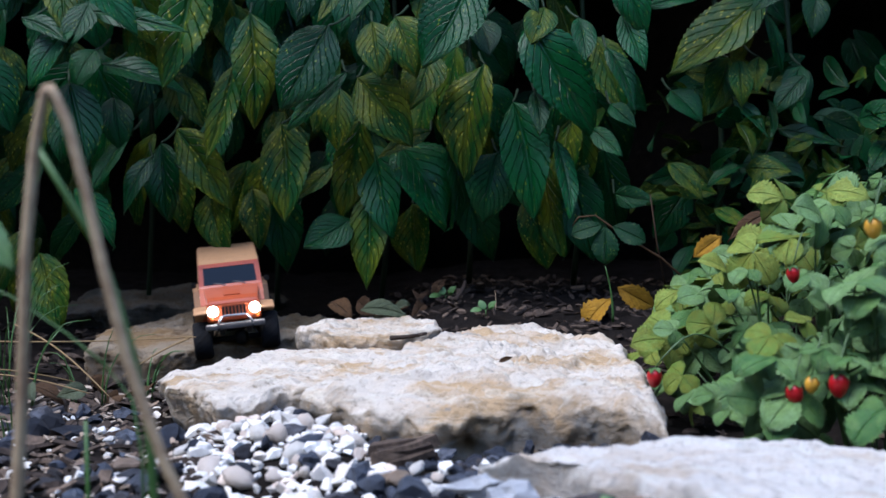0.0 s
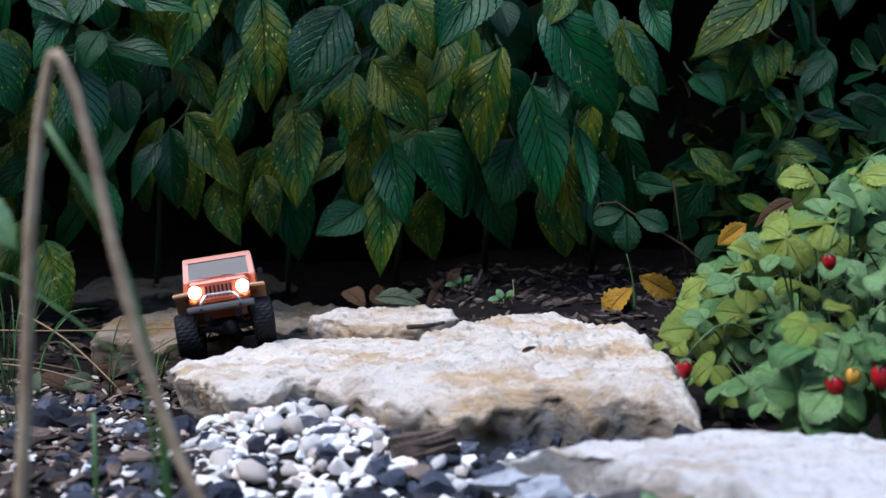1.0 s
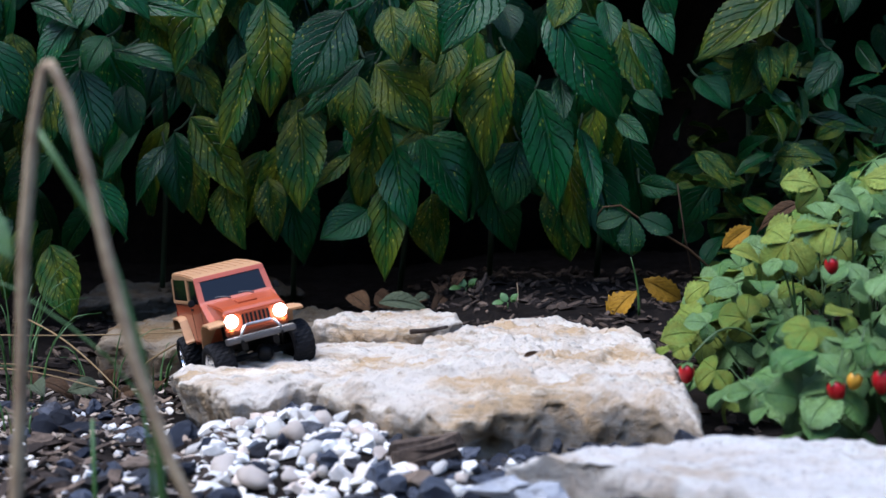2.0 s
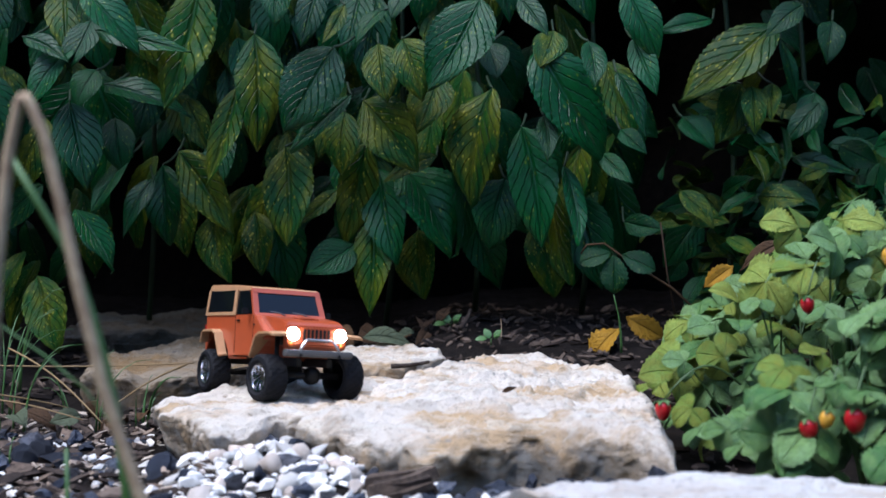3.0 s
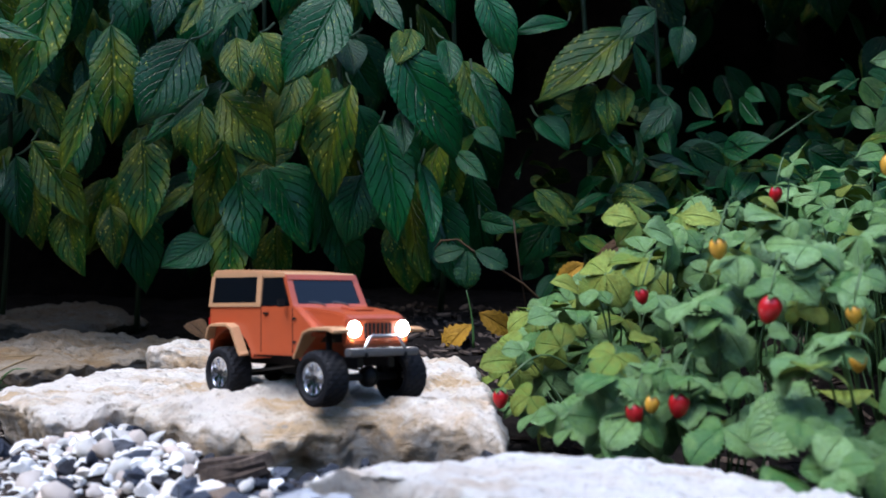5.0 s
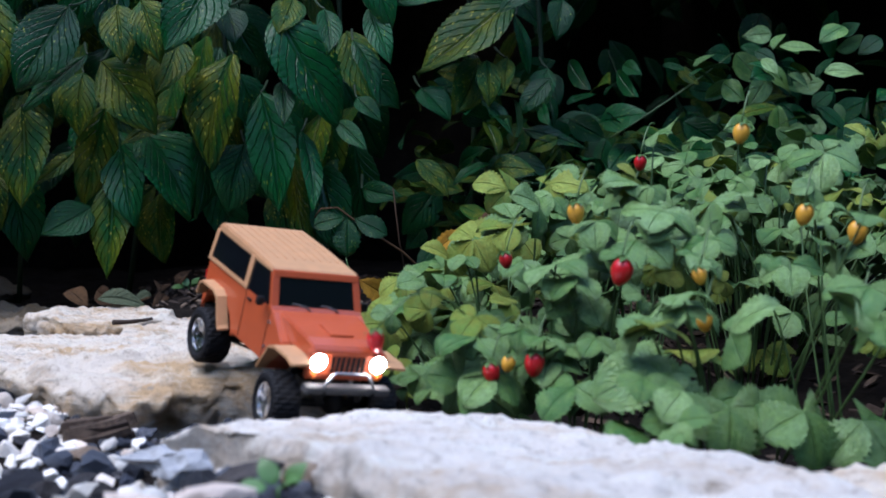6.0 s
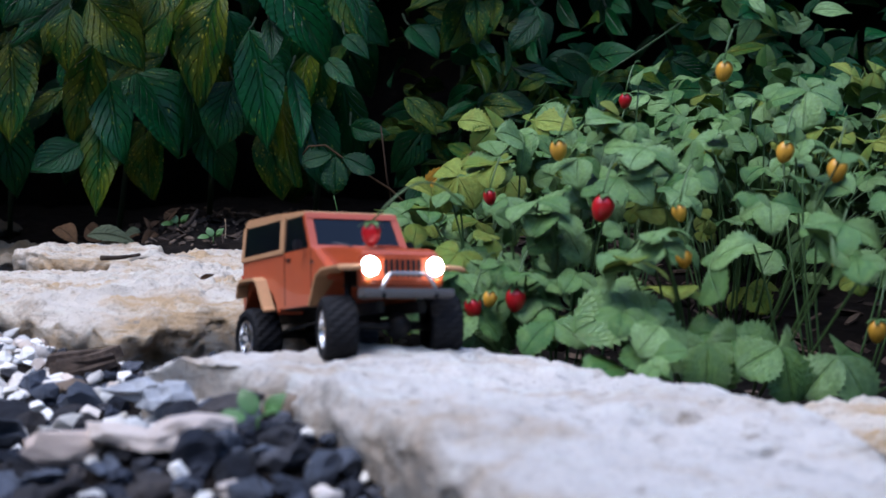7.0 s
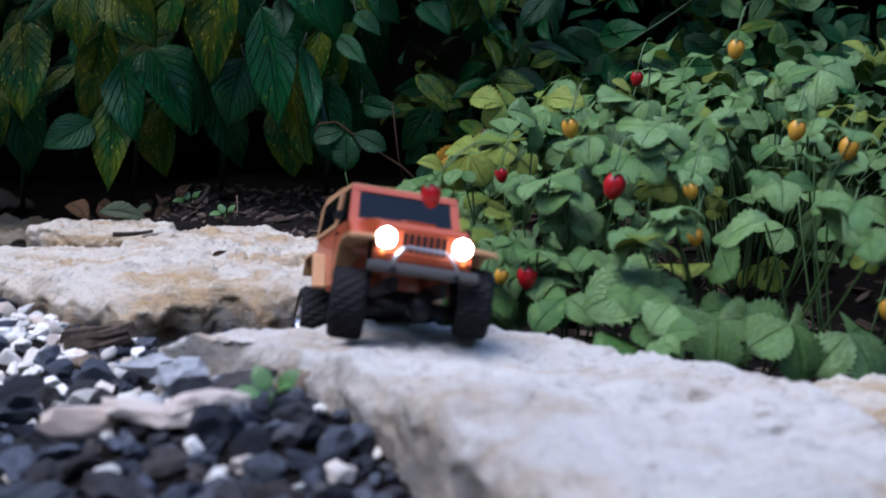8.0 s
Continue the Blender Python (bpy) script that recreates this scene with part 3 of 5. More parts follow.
filler("undergrowth", 260, ((0.72, 1.45), (1.25, 1.65), (0.14, 0.44)), (0.03, 0.065), "tangle of light green leaves beyond the strawberries", 19, kinds=(M_STRAW, M_LEAF), ratio=(0.5, 0.8), nu=16, down=(-0.3, 0.6), side=1.2, up=(0.3, 1.8))
filler("undergrowth", 300, ((0.36, 1.0), (1.42, 1.72), (0.08, 0.40)), (0.035, 0.08), "dim undergrowth of narrow green leaves", 20, nu=24, down=(-0.2, 0.7), side=1.2, up=(0.3, 1.8))
filler("undergrowth", 150, ((0.36, 0.85), (1.42, 1.62), (0.06, 0.26)), (0.03, 0.07), "low tangled undergrowth of small green leaves", 15, down=(-0.3, 0.6), side=1.2, up=(0.3, 1.8))


# ---- wild strawberries ----
def trifoliate(r, size):
    bm = bmesh.new()
    for a, s in ((0, 1.0), (85, 0.9), (-85, 0.9)):
        m = Matrix.Rotation(radians(a + r.uniform(-10, 10)), 4, "Z") @ Matrix.Rotation(radians(r.uniform(-5, 25)), 4, "Y")
        leaf_bm(bm, size * s, size * s * 0.86, r.uniform(0.05, 0.40), r.uniform(0.05, 0.40), 9, 36, 6, m, 0, 0.95)
    return bm


def berry_mesh(material, size):
    bm = bmesh.new()
    bmesh.ops.create_uvsphere(bm, u_segments=14, v_segments=10, radius=size)
    for v in bm.verts:
        t = v.co.z / size
        k = 0.86 + 0.16 * max(-1, min(1, t)) + 0.03 * math.sin(9 * math.atan2(v.co.y, v.co.x)) * math.cos(14 * t)
        v.co.x *= k
        v.co.y *= k
        v.co.z *= 1.12
    return link_mesh("berry", bm, material)


def calyx_bm(size):
    bm = bmesh.new()
    for k in range(6):
        m = Matrix.Translation((0, 0, size * 1.15)) @ Matrix.Rotation(k * math.pi / 3, 4, "Z")
        leaf_bm(bm, size * 1.3, size * 0.6, 0.4, 0.2, 0, 6, 2, m)
    return bm


def crown_height(x, y):
    """Top of the strawberry clump above the ground plan."""
    d = math.hypot((x - 0.84) / 0.54, (y - 0.88) / 0.56)
    return (0.27 + 0.10 * (x - 0.6)) * max(0.0, 1 - d * d) ** 0.42 if d < 1 else 0.0


def strawberries():
    r = random.Random(21)
    meshes = [link_mesh("leaf", trifoliate(r, 1.0), M_STRAW if i < 8 else M_STRAW_YELLOW) for i in range(11)]
    ripe = [berry_mesh(M_BERRY, 1.0), berry_mesh(M_UNRIPE, 1.0)]
    cal = link_mesh("calyx", calyx_bm(1.0), M_STRAW)
    roots = [(0.44, 0.86), (0.50, 0.68), (0.62, 0.60), (0.60, 0.90), (0.76, 0.70), (0.74, 0.98), (0.92, 0.84), (0.55, 1.12), (0.80, 1.18)]
    plants = []
    for x, y in roots:
        p = tagged(new("strawberry_plant"), "bushy wild strawberry with pale green toothed leaves and small berries", "strawberry plant", "wild strawberries")
        p.location = (x, y, ground_height(x, y))
        plants.append(p)
    def stalked_leaf(pos, d, face, size, yellow):
        p = min(plants, key=lambda q: (q.location.x - pos.x) ** 2 + (q.location.y - pos.y) ** 2)
        q = pos - p.location
        me = meshes[8 + r.randrange(3)] if yellow else meshes[r.randrange(8)]
        piece("leaf", me, p, aim(q, q + d, face, r.uniform(-0.35, 0.35)) @ Matrix.Diagonal((size, size, size, 1)))
        if r.random() < 0.4:
            part("leaf_stalk", tube(bent((q.x * 0.35, q.y * 0.35, 0), q, -0.012, 6, r.uniform(-0.01, 0.01)), 0.0013, 0.0010, 5), M_STEM, p)

    count = 0
    while count < 1150:
        x, y = r.uniform(0.29, 1.38), r.uniform(0.31, 1.44)
        h = crown_height(x, y)
        clump = nz(x, y, 3.3, 9)
        if h < 0.015 or clump < (-0.08 if x > 0.62 and y < 0.9 else -0.32) or (x < 0.52 and y < 0.60):
            continue
        count += 1
        level = r.random() ** 0.5
        if y < 0.76 and x > 0.52 and level < 0.70 and r.random() < 0.85:
            continue
        if y < 0.62 and x > 0.58 and level < 0.85:
            continue
        z = ground_height(x, y) + 0.012 + h * level * (0.92 + 0.30 * clump)
        out = Vector((x - 0.78, y - 0.92, 0)) + Vector((r.uniform(-0.25, 0.25), r.uniform(-0.3, 0.15), 0))
        out.normalize()
        d = out + Vector((0, 0, r.uniform(-0.7, 0.35)))
        face = Vector((out.x * 0.6, out.y * 0.6 - 0.4, r.uniform(0.3, 1.3))) + Vector((r.uniform(-0.7, 0.7), r.uniform(-0.5, 0.5), 0))
        s = 0.019 + 0.026 * r.random() ** 1.5 + (0.008 if y < 0.7 and level < 0.6 else 0)
        stalked_leaf(Vector((x, y, z)), d, face, s, r.random() < (0.24 if x < 0.58 and y > 0.65 else 0.16))
    # large low leaves over the slab's edge, and shoots that stand out of the clump
    for x, y, z, dx, dy, dz, s, yellow in ((0.545, 0.52, 0.052, -0.9, -0.4, -0.25, 0.060, 0), (0.610, 0.50, 0.036, -0.4, -0.6, -0.8, 0.052, 0), (0.650, 0.49, 0.028, 0.5, -0.5, -0.8, 0.052, 0), (0.590, 0.485, 0.030, 0.1, -0.4, -0.9, 0.046, 0),
                                           (0.600, 0.53, 0.085, 0.3, -0.5, 0.5, 0.048, 0), (0.480, 0.56, 0.035, -0.7, -0.5, -0.5, 0.040, 0), (0.700, 0.50, 0.020, 0.6, -0.5, -0.5, 0.050, 0),
                                           (0.457, 0.94, 0.198, -0.7, -0.2, 0.6, 0.040, 1), (0.500, 0.94, 0.205, 0.5, -0.3, 0.2, 0.045, 1), (0.349, 0.93, 0.100, -0.8, -0.2, 0.05, 0.036, 1),
                                           (0.395, 0.90, 0.120, -0.4, -0.4, 0.5, 0.036, 1), (0.375, 0.90, 0.075, -0.8, -0.3, -0.3, 0.034, 1), (0.365, 0.86, 0.045, -0.7, -0.4, -0.5, 0.036, 0),
                                           (0.385, 0.70, 0.030, -0.8, -0.4, -0.5, 0.042, 0), (0.420, 0.64, 0.030, -0.7, -0.5, -0.4, 0.046, 0)):
        stalked_leaf(Vector((x, y, z)), Vector((dx, dy, dz)), Vector((dx * 0.3 + r.uniform(-0.2, 0.2), -0.8, 0.9)), s, yellow)
    # berries: x, y, z, size, ripe
    for x, y, z, s, k in ((0.452, 0.600, 0.047, 0.0100, 0), (0.416, 0.600, 0.039, 0.0085, 0), (0.430, 0.600, 0.047, 0.0070, 1),
                          (0.687, 0.629, 0.179, 0.0090, 1), (0.728, 0.611, 0.165, 0.0100, 1), (0.523, 0.596, 0.127, 0.0110, 0), (0.649, 0.706, 0.252, 0.0090, 1),
                          (0.598, 0.930, 0.230, 0.0080, 0), (0.494, 0.675, 0.175, 0.0090, 1), (0.590, 0.576, 0.088, 0.0080, 1), (0.715, 0.558, 0.093, 0.0080, 1),
                          (0.580, 0.556, 0.127, 0.0070, 1), (0.442, 0.780, 0.127, 0.0075, 0), (0.744, 0.538, 0.035, 0.0090, 1), (0.883, 0.759, 0.277, 0.0090, 1)):
        p = min(plants, key=lambda q: (q.location.x - x) ** 2 + (q.location.y - y) ** 2)
        pos = Vector((x, y, z)) - p.location
        b = piece("berry", ripe[k], p, Matrix.Translation(pos) @ Matrix.Rotation(r.uniform(-0.3, 0.3), 4, "Y") @ Matrix.Diagonal((s, s, s, 1)))
        b["label"] = "unripe orange-yellow berry" if k else "ripe red berry"
        piece("calyx", cal, b, Matrix())
        part("fruit_stalk", tube(bent(pos + Vector((0, 0, s * 1.2)), pos + Vector((0.02, 0.03, 0.045)), -0.012, 6), 0.0008, 0.0011, 5), M_STEM, p)


def loose_berry():
    """The ripe berry on a long stalk that the car drags along."""
    p = tagged(new("hanging_strawberry"), "ripe red strawberry hanging on a long stalk", "strawberry")
    b = new("berry", berry_mesh(M_BERRY, 0.0085))
    b.parent = p
    part("calyx", calyx_bm(0.0085), M_STRAW, p, "green leafy cap of the berry")
    part("fruit_stalk", tube(bent((0, 0, 0.009), (0.075, 0.045, 0.020), -0.025, 8), 0.0008, 0.0011, 5), M_STEM, p)
    return p


strawberries()
dragged = loose_berry()


def light_blockers():
    """Unseen hedges added behind and beside the camera to block low sky light."""
    for k, (x, y, w, d, h) in enumerate(((0.3, -3.2, 9.0, 0.7, 2.4), (-3.6, -0.3, 0.7, 5.4, 2.2), (4.2, -0.3, 0.7, 5.4, 2.2))):
        bm = bmesh.new()
        bmesh.ops.create_cube(bm, size=1.0)
        bmesh.ops.subdivide_edges(bm, edges=bm.edges[:], cuts=24, use_grid_fill=True)
        for v in bm.verts:
            p = Vector((v.co.x * w, v.co.y * d, (v.co.z + 0.5) * h - 0.12))
            p += p.normalized() * (0.10 * nz(p.x, p.y, p.z + k, 2.2) + 0.06 * nz(p.x, p.y, p.z, 7))
            v.co = p
        ob = tagged(part("hedge", bm, M_LEAF), "unseen dark green hedge added to block low sky light", "hedge", "garden hedges")
        ob.location = (x, y, 0)


light_blockers()


# ---- toy off-road car ----
K = 1.12
M_ORANGE, _nt, _b = mat("orange_paint", (0.44, 0.078, 0.023), 0.38)
_b.inputs["Coat Weight"].default_value = 0.4
_n = noise_tex(_nt, 700, 3)
_nt.links.new(mix(_nt, ramp(_nt, noise_tex(_nt, 60, 5), [(0.3, (0.25, 0.25, 0.25)), (0.65, (0, 0, 0))]), (0.44, 0.078, 0.023), (0.30, 0.058, 0.024)), _b.inputs["Base Color"])
bump(_nt, _b, _n, 0.08, 0.0005)
M_TAN, _nt, _b = mat("tan_plastic", (0.46, 0.24, 0.11), 0.6)
_nt.links.new(mix(_nt, ramp(_nt, noise_tex(_nt, 90, 6), [(0.35, (0.5, 0.5, 0.5)), (0.65, (0, 0, 0))]), (0.46, 0.24, 0.11), (0.34, 0.19, 0.095)), _b.inputs["Base Color"])
M_BLACK, _nt, _b = mat("black_rubber", (0.006, 0.006, 0.0075), 0.7)
_b.inputs["Specular IOR Level"].default_value = 0.2
bump(_nt, _b, noise_tex(_nt, 500, 4), 0.3, 0.001)
M_CHASSIS, _nt, _b = mat("black_plastic", (0.008, 0.008, 0.009), 0.5)
_b.inputs["Specular IOR Level"].default_value = 0.25
M_CHROME = mat("chrome", (0.75, 0.76, 0.78), 0.18, 1.0)[0]
M_BAR = mat("brushed_grey_metal", (0.38, 0.37, 0.38), 0.4, 0.6)[0]
M_GREY = mat("grey_plastic", (0.085, 0.078, 0.075), 0.5)[0]
M_GLASS, _nt, _b = mat("dark_tinted_window", (0.004, 0.005, 0.007), 0.07)
_b.inputs["Specular IOR Level"].default_value = 0.32
M_RED = mat("red_lens", (0.5, 0.02, 0.02), 0.25)[0]
M_AMBER = mat("orange_lens", (0.75, 0.16, 0.02), 0.3)[0]
M_LAMP, _nt, _b = mat("lit_headlight", (0.9, 0.9, 0.9), 0.3)
_b.inputs["Emission Color"].default_value = (1.0, 0.97, 0.94, 1)
_b.inputs["Emission Strength"].default_value = 24.0


def k3(v):
    return Vector(v) * K


def prism(profile, y0, y1, bm=None, taper=None, bevel=0.0):
    """Extrudes an x-z outline from y0 to y1; taper(x, z) scales y."""
    bm = bm or bmesh.new()
    a, b = [], []
    for x, z in profile:
        f = taper(x, z) if taper else 1.0
        a.append(bm.verts.new(k3((x, y0 * f, z))))
        b.append(bm.verts.new(k3((x, y1 * f, z))))
    n = len(profile)
    bm.faces.new(a)
    bm.faces.new(list(reversed(b)))
    for i in range(n):
        bm.faces.new((a[i], b[i], b[(i + 1) % n], a[(i + 1) % n]))
    bmesh.ops.recalc_face_normals(bm, faces=bm.faces[:])
    if bevel:
        bmesh.ops.bevel(bm, geom=[e for e in bm.edges if e.calc_face_angle(0) > 0.5], offset=bevel * K, segments=2, affect="EDGES")
    return bm


def box(x0, x1, y0, y1, z0, z1, bevel=0.0008, bm=None):
    return prism([(x0, z0), (x1, z0), (x1, z1), (x0, z1)], y0, y1, bm, None, bevel)


def arc(cx, cz, r, a0, a1, n=8):
    return [(cx + r * math.cos(radians(a0 + (a1 - a0) * i / n)), cz + r * math.sin(radians(a0 + (a1 - a0) * i / n))) for i in range(n + 1)]


def disc_bm(r0, r1, depth, n=28):
    """A short drum along +X."""
    bm = bmesh.new()
    rings = [[bm.verts.new(k3((x, r * math.cos(2 * math.pi * i / n), r * math.sin(2 * math.pi * i / n)))) for i in range(n)]
             for x, r in ((0, r0), (depth * 0.7, r0), (depth, r1))]
    for a, b in zip(rings, rings[1:]):
        for i in range(n):
            bm.faces.new((a[i], a[(i + 1) % n], b[(i + 1) % n], b[i]))
    bm.faces.new(rings[-1])
    bm.faces.new(list(reversed(rings[0])))
    return bm


def quad_panel(corners, thick, offset=0.0):
    """A thin plate through four corners, thickened along its normal."""
    c = [Vector(p) for p in corners]
    n = (c[1] - c[0]).cross(c[3] - c[0]).normalized()
    bm = bmesh.new()
    a = [bm.verts.new(k3(p + n * offset)) for p in c]
    b = [bm.verts.new(k3(p + n * (offset + thick))) for p in c]
    bm.faces.new(list(reversed(a)))
    bm.faces.new(b)
    for i in range(4):
        bm.faces.new((a[i], a[(i + 1) % 4], b[(i + 1) % 4], b[i]))
    bmesh.ops.recalc_face_normals(bm, faces=bm.faces[:])
    return bm


def tyre_bm(r=0.0225, w=0.0225):
    bm = bmesh.new()
    prof = [(-0.40, 0.60), (-0.50, 0.74), (-0.48, 0.90), (-0.38, 0.985), (-0.2, 1.0), (0, 1.0), (0.2, 1.0), (0.38, 0.985), (0.48, 0.90), (0.50, 0.74), (0.40, 0.60)]
    n = 72
    rings = []
    for i in range(n):
        a = 2 * math.pi * i / n
        row = []
        for j, (y, q) in enumerate(prof):
            lug = 0.0
            if 2 <= j <= 8:
                lug = -0.05 if (i + (2 if j % 2 else 0)) % 4 == 0 else 0.0
            row.append(bm.verts.new(k3((r * (q + lug) * math.cos(a), y * w, r * (q + lug) * math.sin(a)))))
        rings.append(row)
    for i in range(n):
        a, b = rings[i], rings[(i + 1) % n]
        for j in range(len(prof) - 1):
            bm.faces.new((a[j], b[j], b[j + 1], a[j + 1]))
        bm.faces.new((a[-1], b[-1], b[0], a[0]))
    bmesh.ops.recalc_face_normals(bm, faces=bm.faces[:])
    return bm


def rim_bm(side):
    """Chrome dish with eight twin spokes; side +1 faces +y."""
    bm = bmesh.new()
    n = 40
    prof = [(0.0085, 0.0160), (0.0100, 0.0158), (0.0098, 0.0145), (0.0040, 0.0135), (0.0030, 0.0040), (0.0065, 0.0035), (0.0075, 0.0)]
    rings = [[bm.verts.new(k3((0.84 * q * math.cos(2 * math.pi * i / n), side * y, 0.84 * q * math.sin(2 * math.pi * i / n)))) for i in range(n)] for y, q in prof[:-1]]
    for a, b in zip(rings, rings[1:]):
        for i in range(n):
            bm.faces.new((a[i], a[(i + 1) % n], b[(i + 1) % n], b[i]))
    bm.faces.new(rings[-1])
    for s in range(8):
        a = 2 * math.pi * s / 8
        d, p = Vector((math.cos(a), 0, math.sin(a))), Vector((-math.sin(a), 0, math.cos(a)))
        vs = []
        for rr, hw, y in ((0.003, 0.0014, 0.0075), (0.0122, 0.0020, 0.0088)):
            for sg in (-1, 1):
                for dy in (0, -0.002):
                    vs.append(bm.verts.new(k3(d * rr + p * hw * sg + Vector((0, side * (y + dy), 0)))))
        for f in ((0, 2, 6, 4), (1, 5, 7, 3), (0, 4, 5, 1), (2, 3, 7, 6)):
            bm.faces.new([vs[i] for i in f])
    bmesh.ops.recalc_face_normals(bm, faces=bm.faces[:])
    return bm


def flare_bm(cx, zc, side, front):
    """A wheel-arch flare: a bent strip standing out from the body."""
    bm = bmesh.new()
    if front:
        path = [(cx + 0.024, 0.0385), (cx + 0.016, 0.0410), (cx - 0.008, 0.0410), (cx - 0.018, 0.0375), (cx - 0.029, 0.020), (cx - 0.031, 0.0165)]
    else:
        path = [(cx - 0.027, 0.030), (cx - 0.024, 0.040), (cx - 0.018, 0.0432), (cx + 0.006, 0.0432), (cx + 0.014, 0.040), (cx + 0.026, 0.020), (cx + 0.029, 0.0175)]
    rows = []
    for i, (x, z) in enumerate(path):
        ddx, ddz = path[min(i + 1, len(path) - 1)][0] - path[max(i - 1, 0)][0], path[min(i + 1, len(path) - 1)][1] - path[max(i - 1, 0)][1]
        ln = math.hypot(ddx, ddz)
        nx, nzz = ddz / ln, -ddx / ln
        if nzz < 0:
            nx, nzz = -nx, -nzz
        th = 0.0024
        inner = (0.030 if z > 0.037 else 0.0385) if front else 0.0380
        row = [(x, side * inner, z), (x, side * 0.0475, z - 0.001), (x - nx * th, side * 0.0475, z - nzz * th - 0.001), (x - nx * th, side * inner, z - nzz * th)]
        rows.append([bm.verts.new(k3(p)) for p in row])
    for a, b in zip(rows, rows[1:]):
        for i in range(4):
            bm.faces.new((a[i], a[(i + 1) % 4], b[(i + 1) % 4], b[i]))
    bm.faces.new(rows[0])
    bm.faces.new(list(reversed(rows[-1])))
    bmesh.ops.recalc_face_normals(bm, faces=bm.faces[:])
    bmesh.ops.bevel(bm, geom=[e for e in bm.edges if e.calc_face_angle(0) > 0.8], offset=0.0006 * K, segments=2, affect="EDGES")
    return bm


def build_car():
    car = tagged(new("toy_car"), "orange toy off-road car with tan roof and lit headlights", "toy car")
    rear_arch = arc(-0.067, 0.004, 0.034, 15, 165, 10)
    front_arch = arc(0.067, 0.004, 0.034, 60, 165, 8)
    side = [(-0.099, 0.0575), (-0.100, 0.030), (-0.099, 0.016)] + list(reversed(rear_arch)) + [(-0.030, 0.0165), (0.032, 0.0165)] + list(reversed(front_arch))[0:5] + [(0.052, 0.040), (0.030, 0.0555), (0.022, 0.0575)]
    body = part("body", prism(side, -0.0385, 0.0385, bevel=0.0007), M_ORANGE, car, "orange painted tub and doors", False)
    hood_t = lambda x, z: 1.0 - 0.16 * max(0.0, (x - 0.025) / 0.06)
    part("hood", prism([(0.020, 0.052), (0.020, 0.0568), (0.045, 0.0555), (0.072, 0.0525), (0.083, 0.0495), (0.0855, 0.046), (0.0855, 0.040), (0.020, 0.040)], -0.0345, 0.0345, None, hood_t, 0.0012), M_ORANGE, car, "", False)
    part("engine_bay", prism([(0.030, 0.041), (0.083, 0.041), (0.083, 0.028), (0.030, 0.028)], -0.024, 0.024), M_CHASSIS, car)
    part("hood_scoop", prism([(0.050, 0.0552), (0.070, 0.0529), (0.070, 0.0542), (0.053, 0.0565)], -0.010, 0.010, bevel=0.0004), M_ORANGE, car, "", False)
    grille = part("grille", prism([(0.080, 0.0475), (0.0865, 0.0462), (0.0872, 0.028), (0.0845, 0.0245), (0.080, 0.0245)], -0.0315, 0.0315, bevel=0.0012), M_ORANGE, car, "", False)
    # black strips on the grille face stand in for shade inside its slots
    for i in range(7):
        y = (i - 3) * 0.0042
        part("slot_shade", box(0.0866, 0.0876, y - 0.0012, y + 0.0012, 0.0315, 0.0435, 0.0003), M_CHASSIS, grille, "dark upright strip in place of a shaded slot", False)
    for s in (-1, 1):
        lamp = part("headlight", disc_bm(0.0062, 0.0052, 0.0030), M_LAMP, car, "lit white round headlight")
        lamp.location = k3((0.0862, s * 0.0246, 0.0388))
        ring = part("lamp_ring", disc_bm(0.0071, 0.0066, 0.0012), M_ORANGE, car)
        ring.location = k3((0.0862, s * 0.0246, 0.0388))
        sig = part("turn_signal", disc_bm(0.0022, 0.0018, 0.0015, 16), M_AMBER, car)
        sig.location = k3((0.0866, s * 0.0265, 0.0285))
        part("fender_flare", flare_bm(0.067, 0, s, True), M_TAN, car, "tan wheel-arch flare", False)
        part("fender_flare", flare_bm(-0.067, 0, s, False), M_TAN, car, "tan wheel-arch flare", False)
        part("tail_light", box(-0.1012, -0.0985, s * 0.036 - 0.003, s * 0.036 + 0.003, 0.040, 0.048), M_RED, car, "", False)
        # windscreen pillars and side windows
        part("windscreen_pillar", quad_panel([(0.0235, s * 0.0385, 0.0560), (0.0235, s * 0.0325, 0.0560), (0.0100, s * 0.0310, 0.0825), (0.0100, s * 0.0365, 0.0825)], 0.0035, -0.0018), M_ORANGE, car, "", False)
        part("door_window", quad_panel([(0.0190, s * 0.0379, 0.0575), (-0.0200, s * 0.0379, 0.0575), (-0.0200, s * 0.0359, 0.0805), (0.0080, s * 0.0359, 0.0805)], 0.0012, -0.0006), M_GLASS, car, "dark tinted window", False)
        part("quarter_window", quad_panel([(-0.0260, s * 0.0388, 0.0598), (-0.0950, s * 0.0388, 0.0598), (-0.0920, s * 0.0370, 0.0818), (-0.0260, s * 0.0370, 0.0818)], 0.0012, -0.0004), M_GLASS, car, "dark tinted window", False)
        part("mirror", box(0.014, 0.019, s * 0.0445 - 0.003, s * 0.0445 + 0.003, 0.0565, 0.063, 0.001), M_CHASSIS, car, "", False)
        part("door_handle", box(-0.016, -0.009, s * 0.0392 - 0.0008, s * 0.0392 + 0.0008, 0.0505, 0.0522, 0.0003), M_CHASSIS, car, "", False)
        for x in (0.0245, -0.0205):
            part("door_seam", box(x - 0.0004, x + 0.0004, s * 0.03845 - 0.0003, s * 0.03845 + 0.0003, 0.019, 0.056, 0.0), M_CHASSIS, car, "", False)
        part("hinge", box(0.0255, 0.030, s * 0.0390 - 0.0006, s * 0.0390 + 0.0006, 0.046, 0.048, 0.0003), M_CHROME, car, "", False)
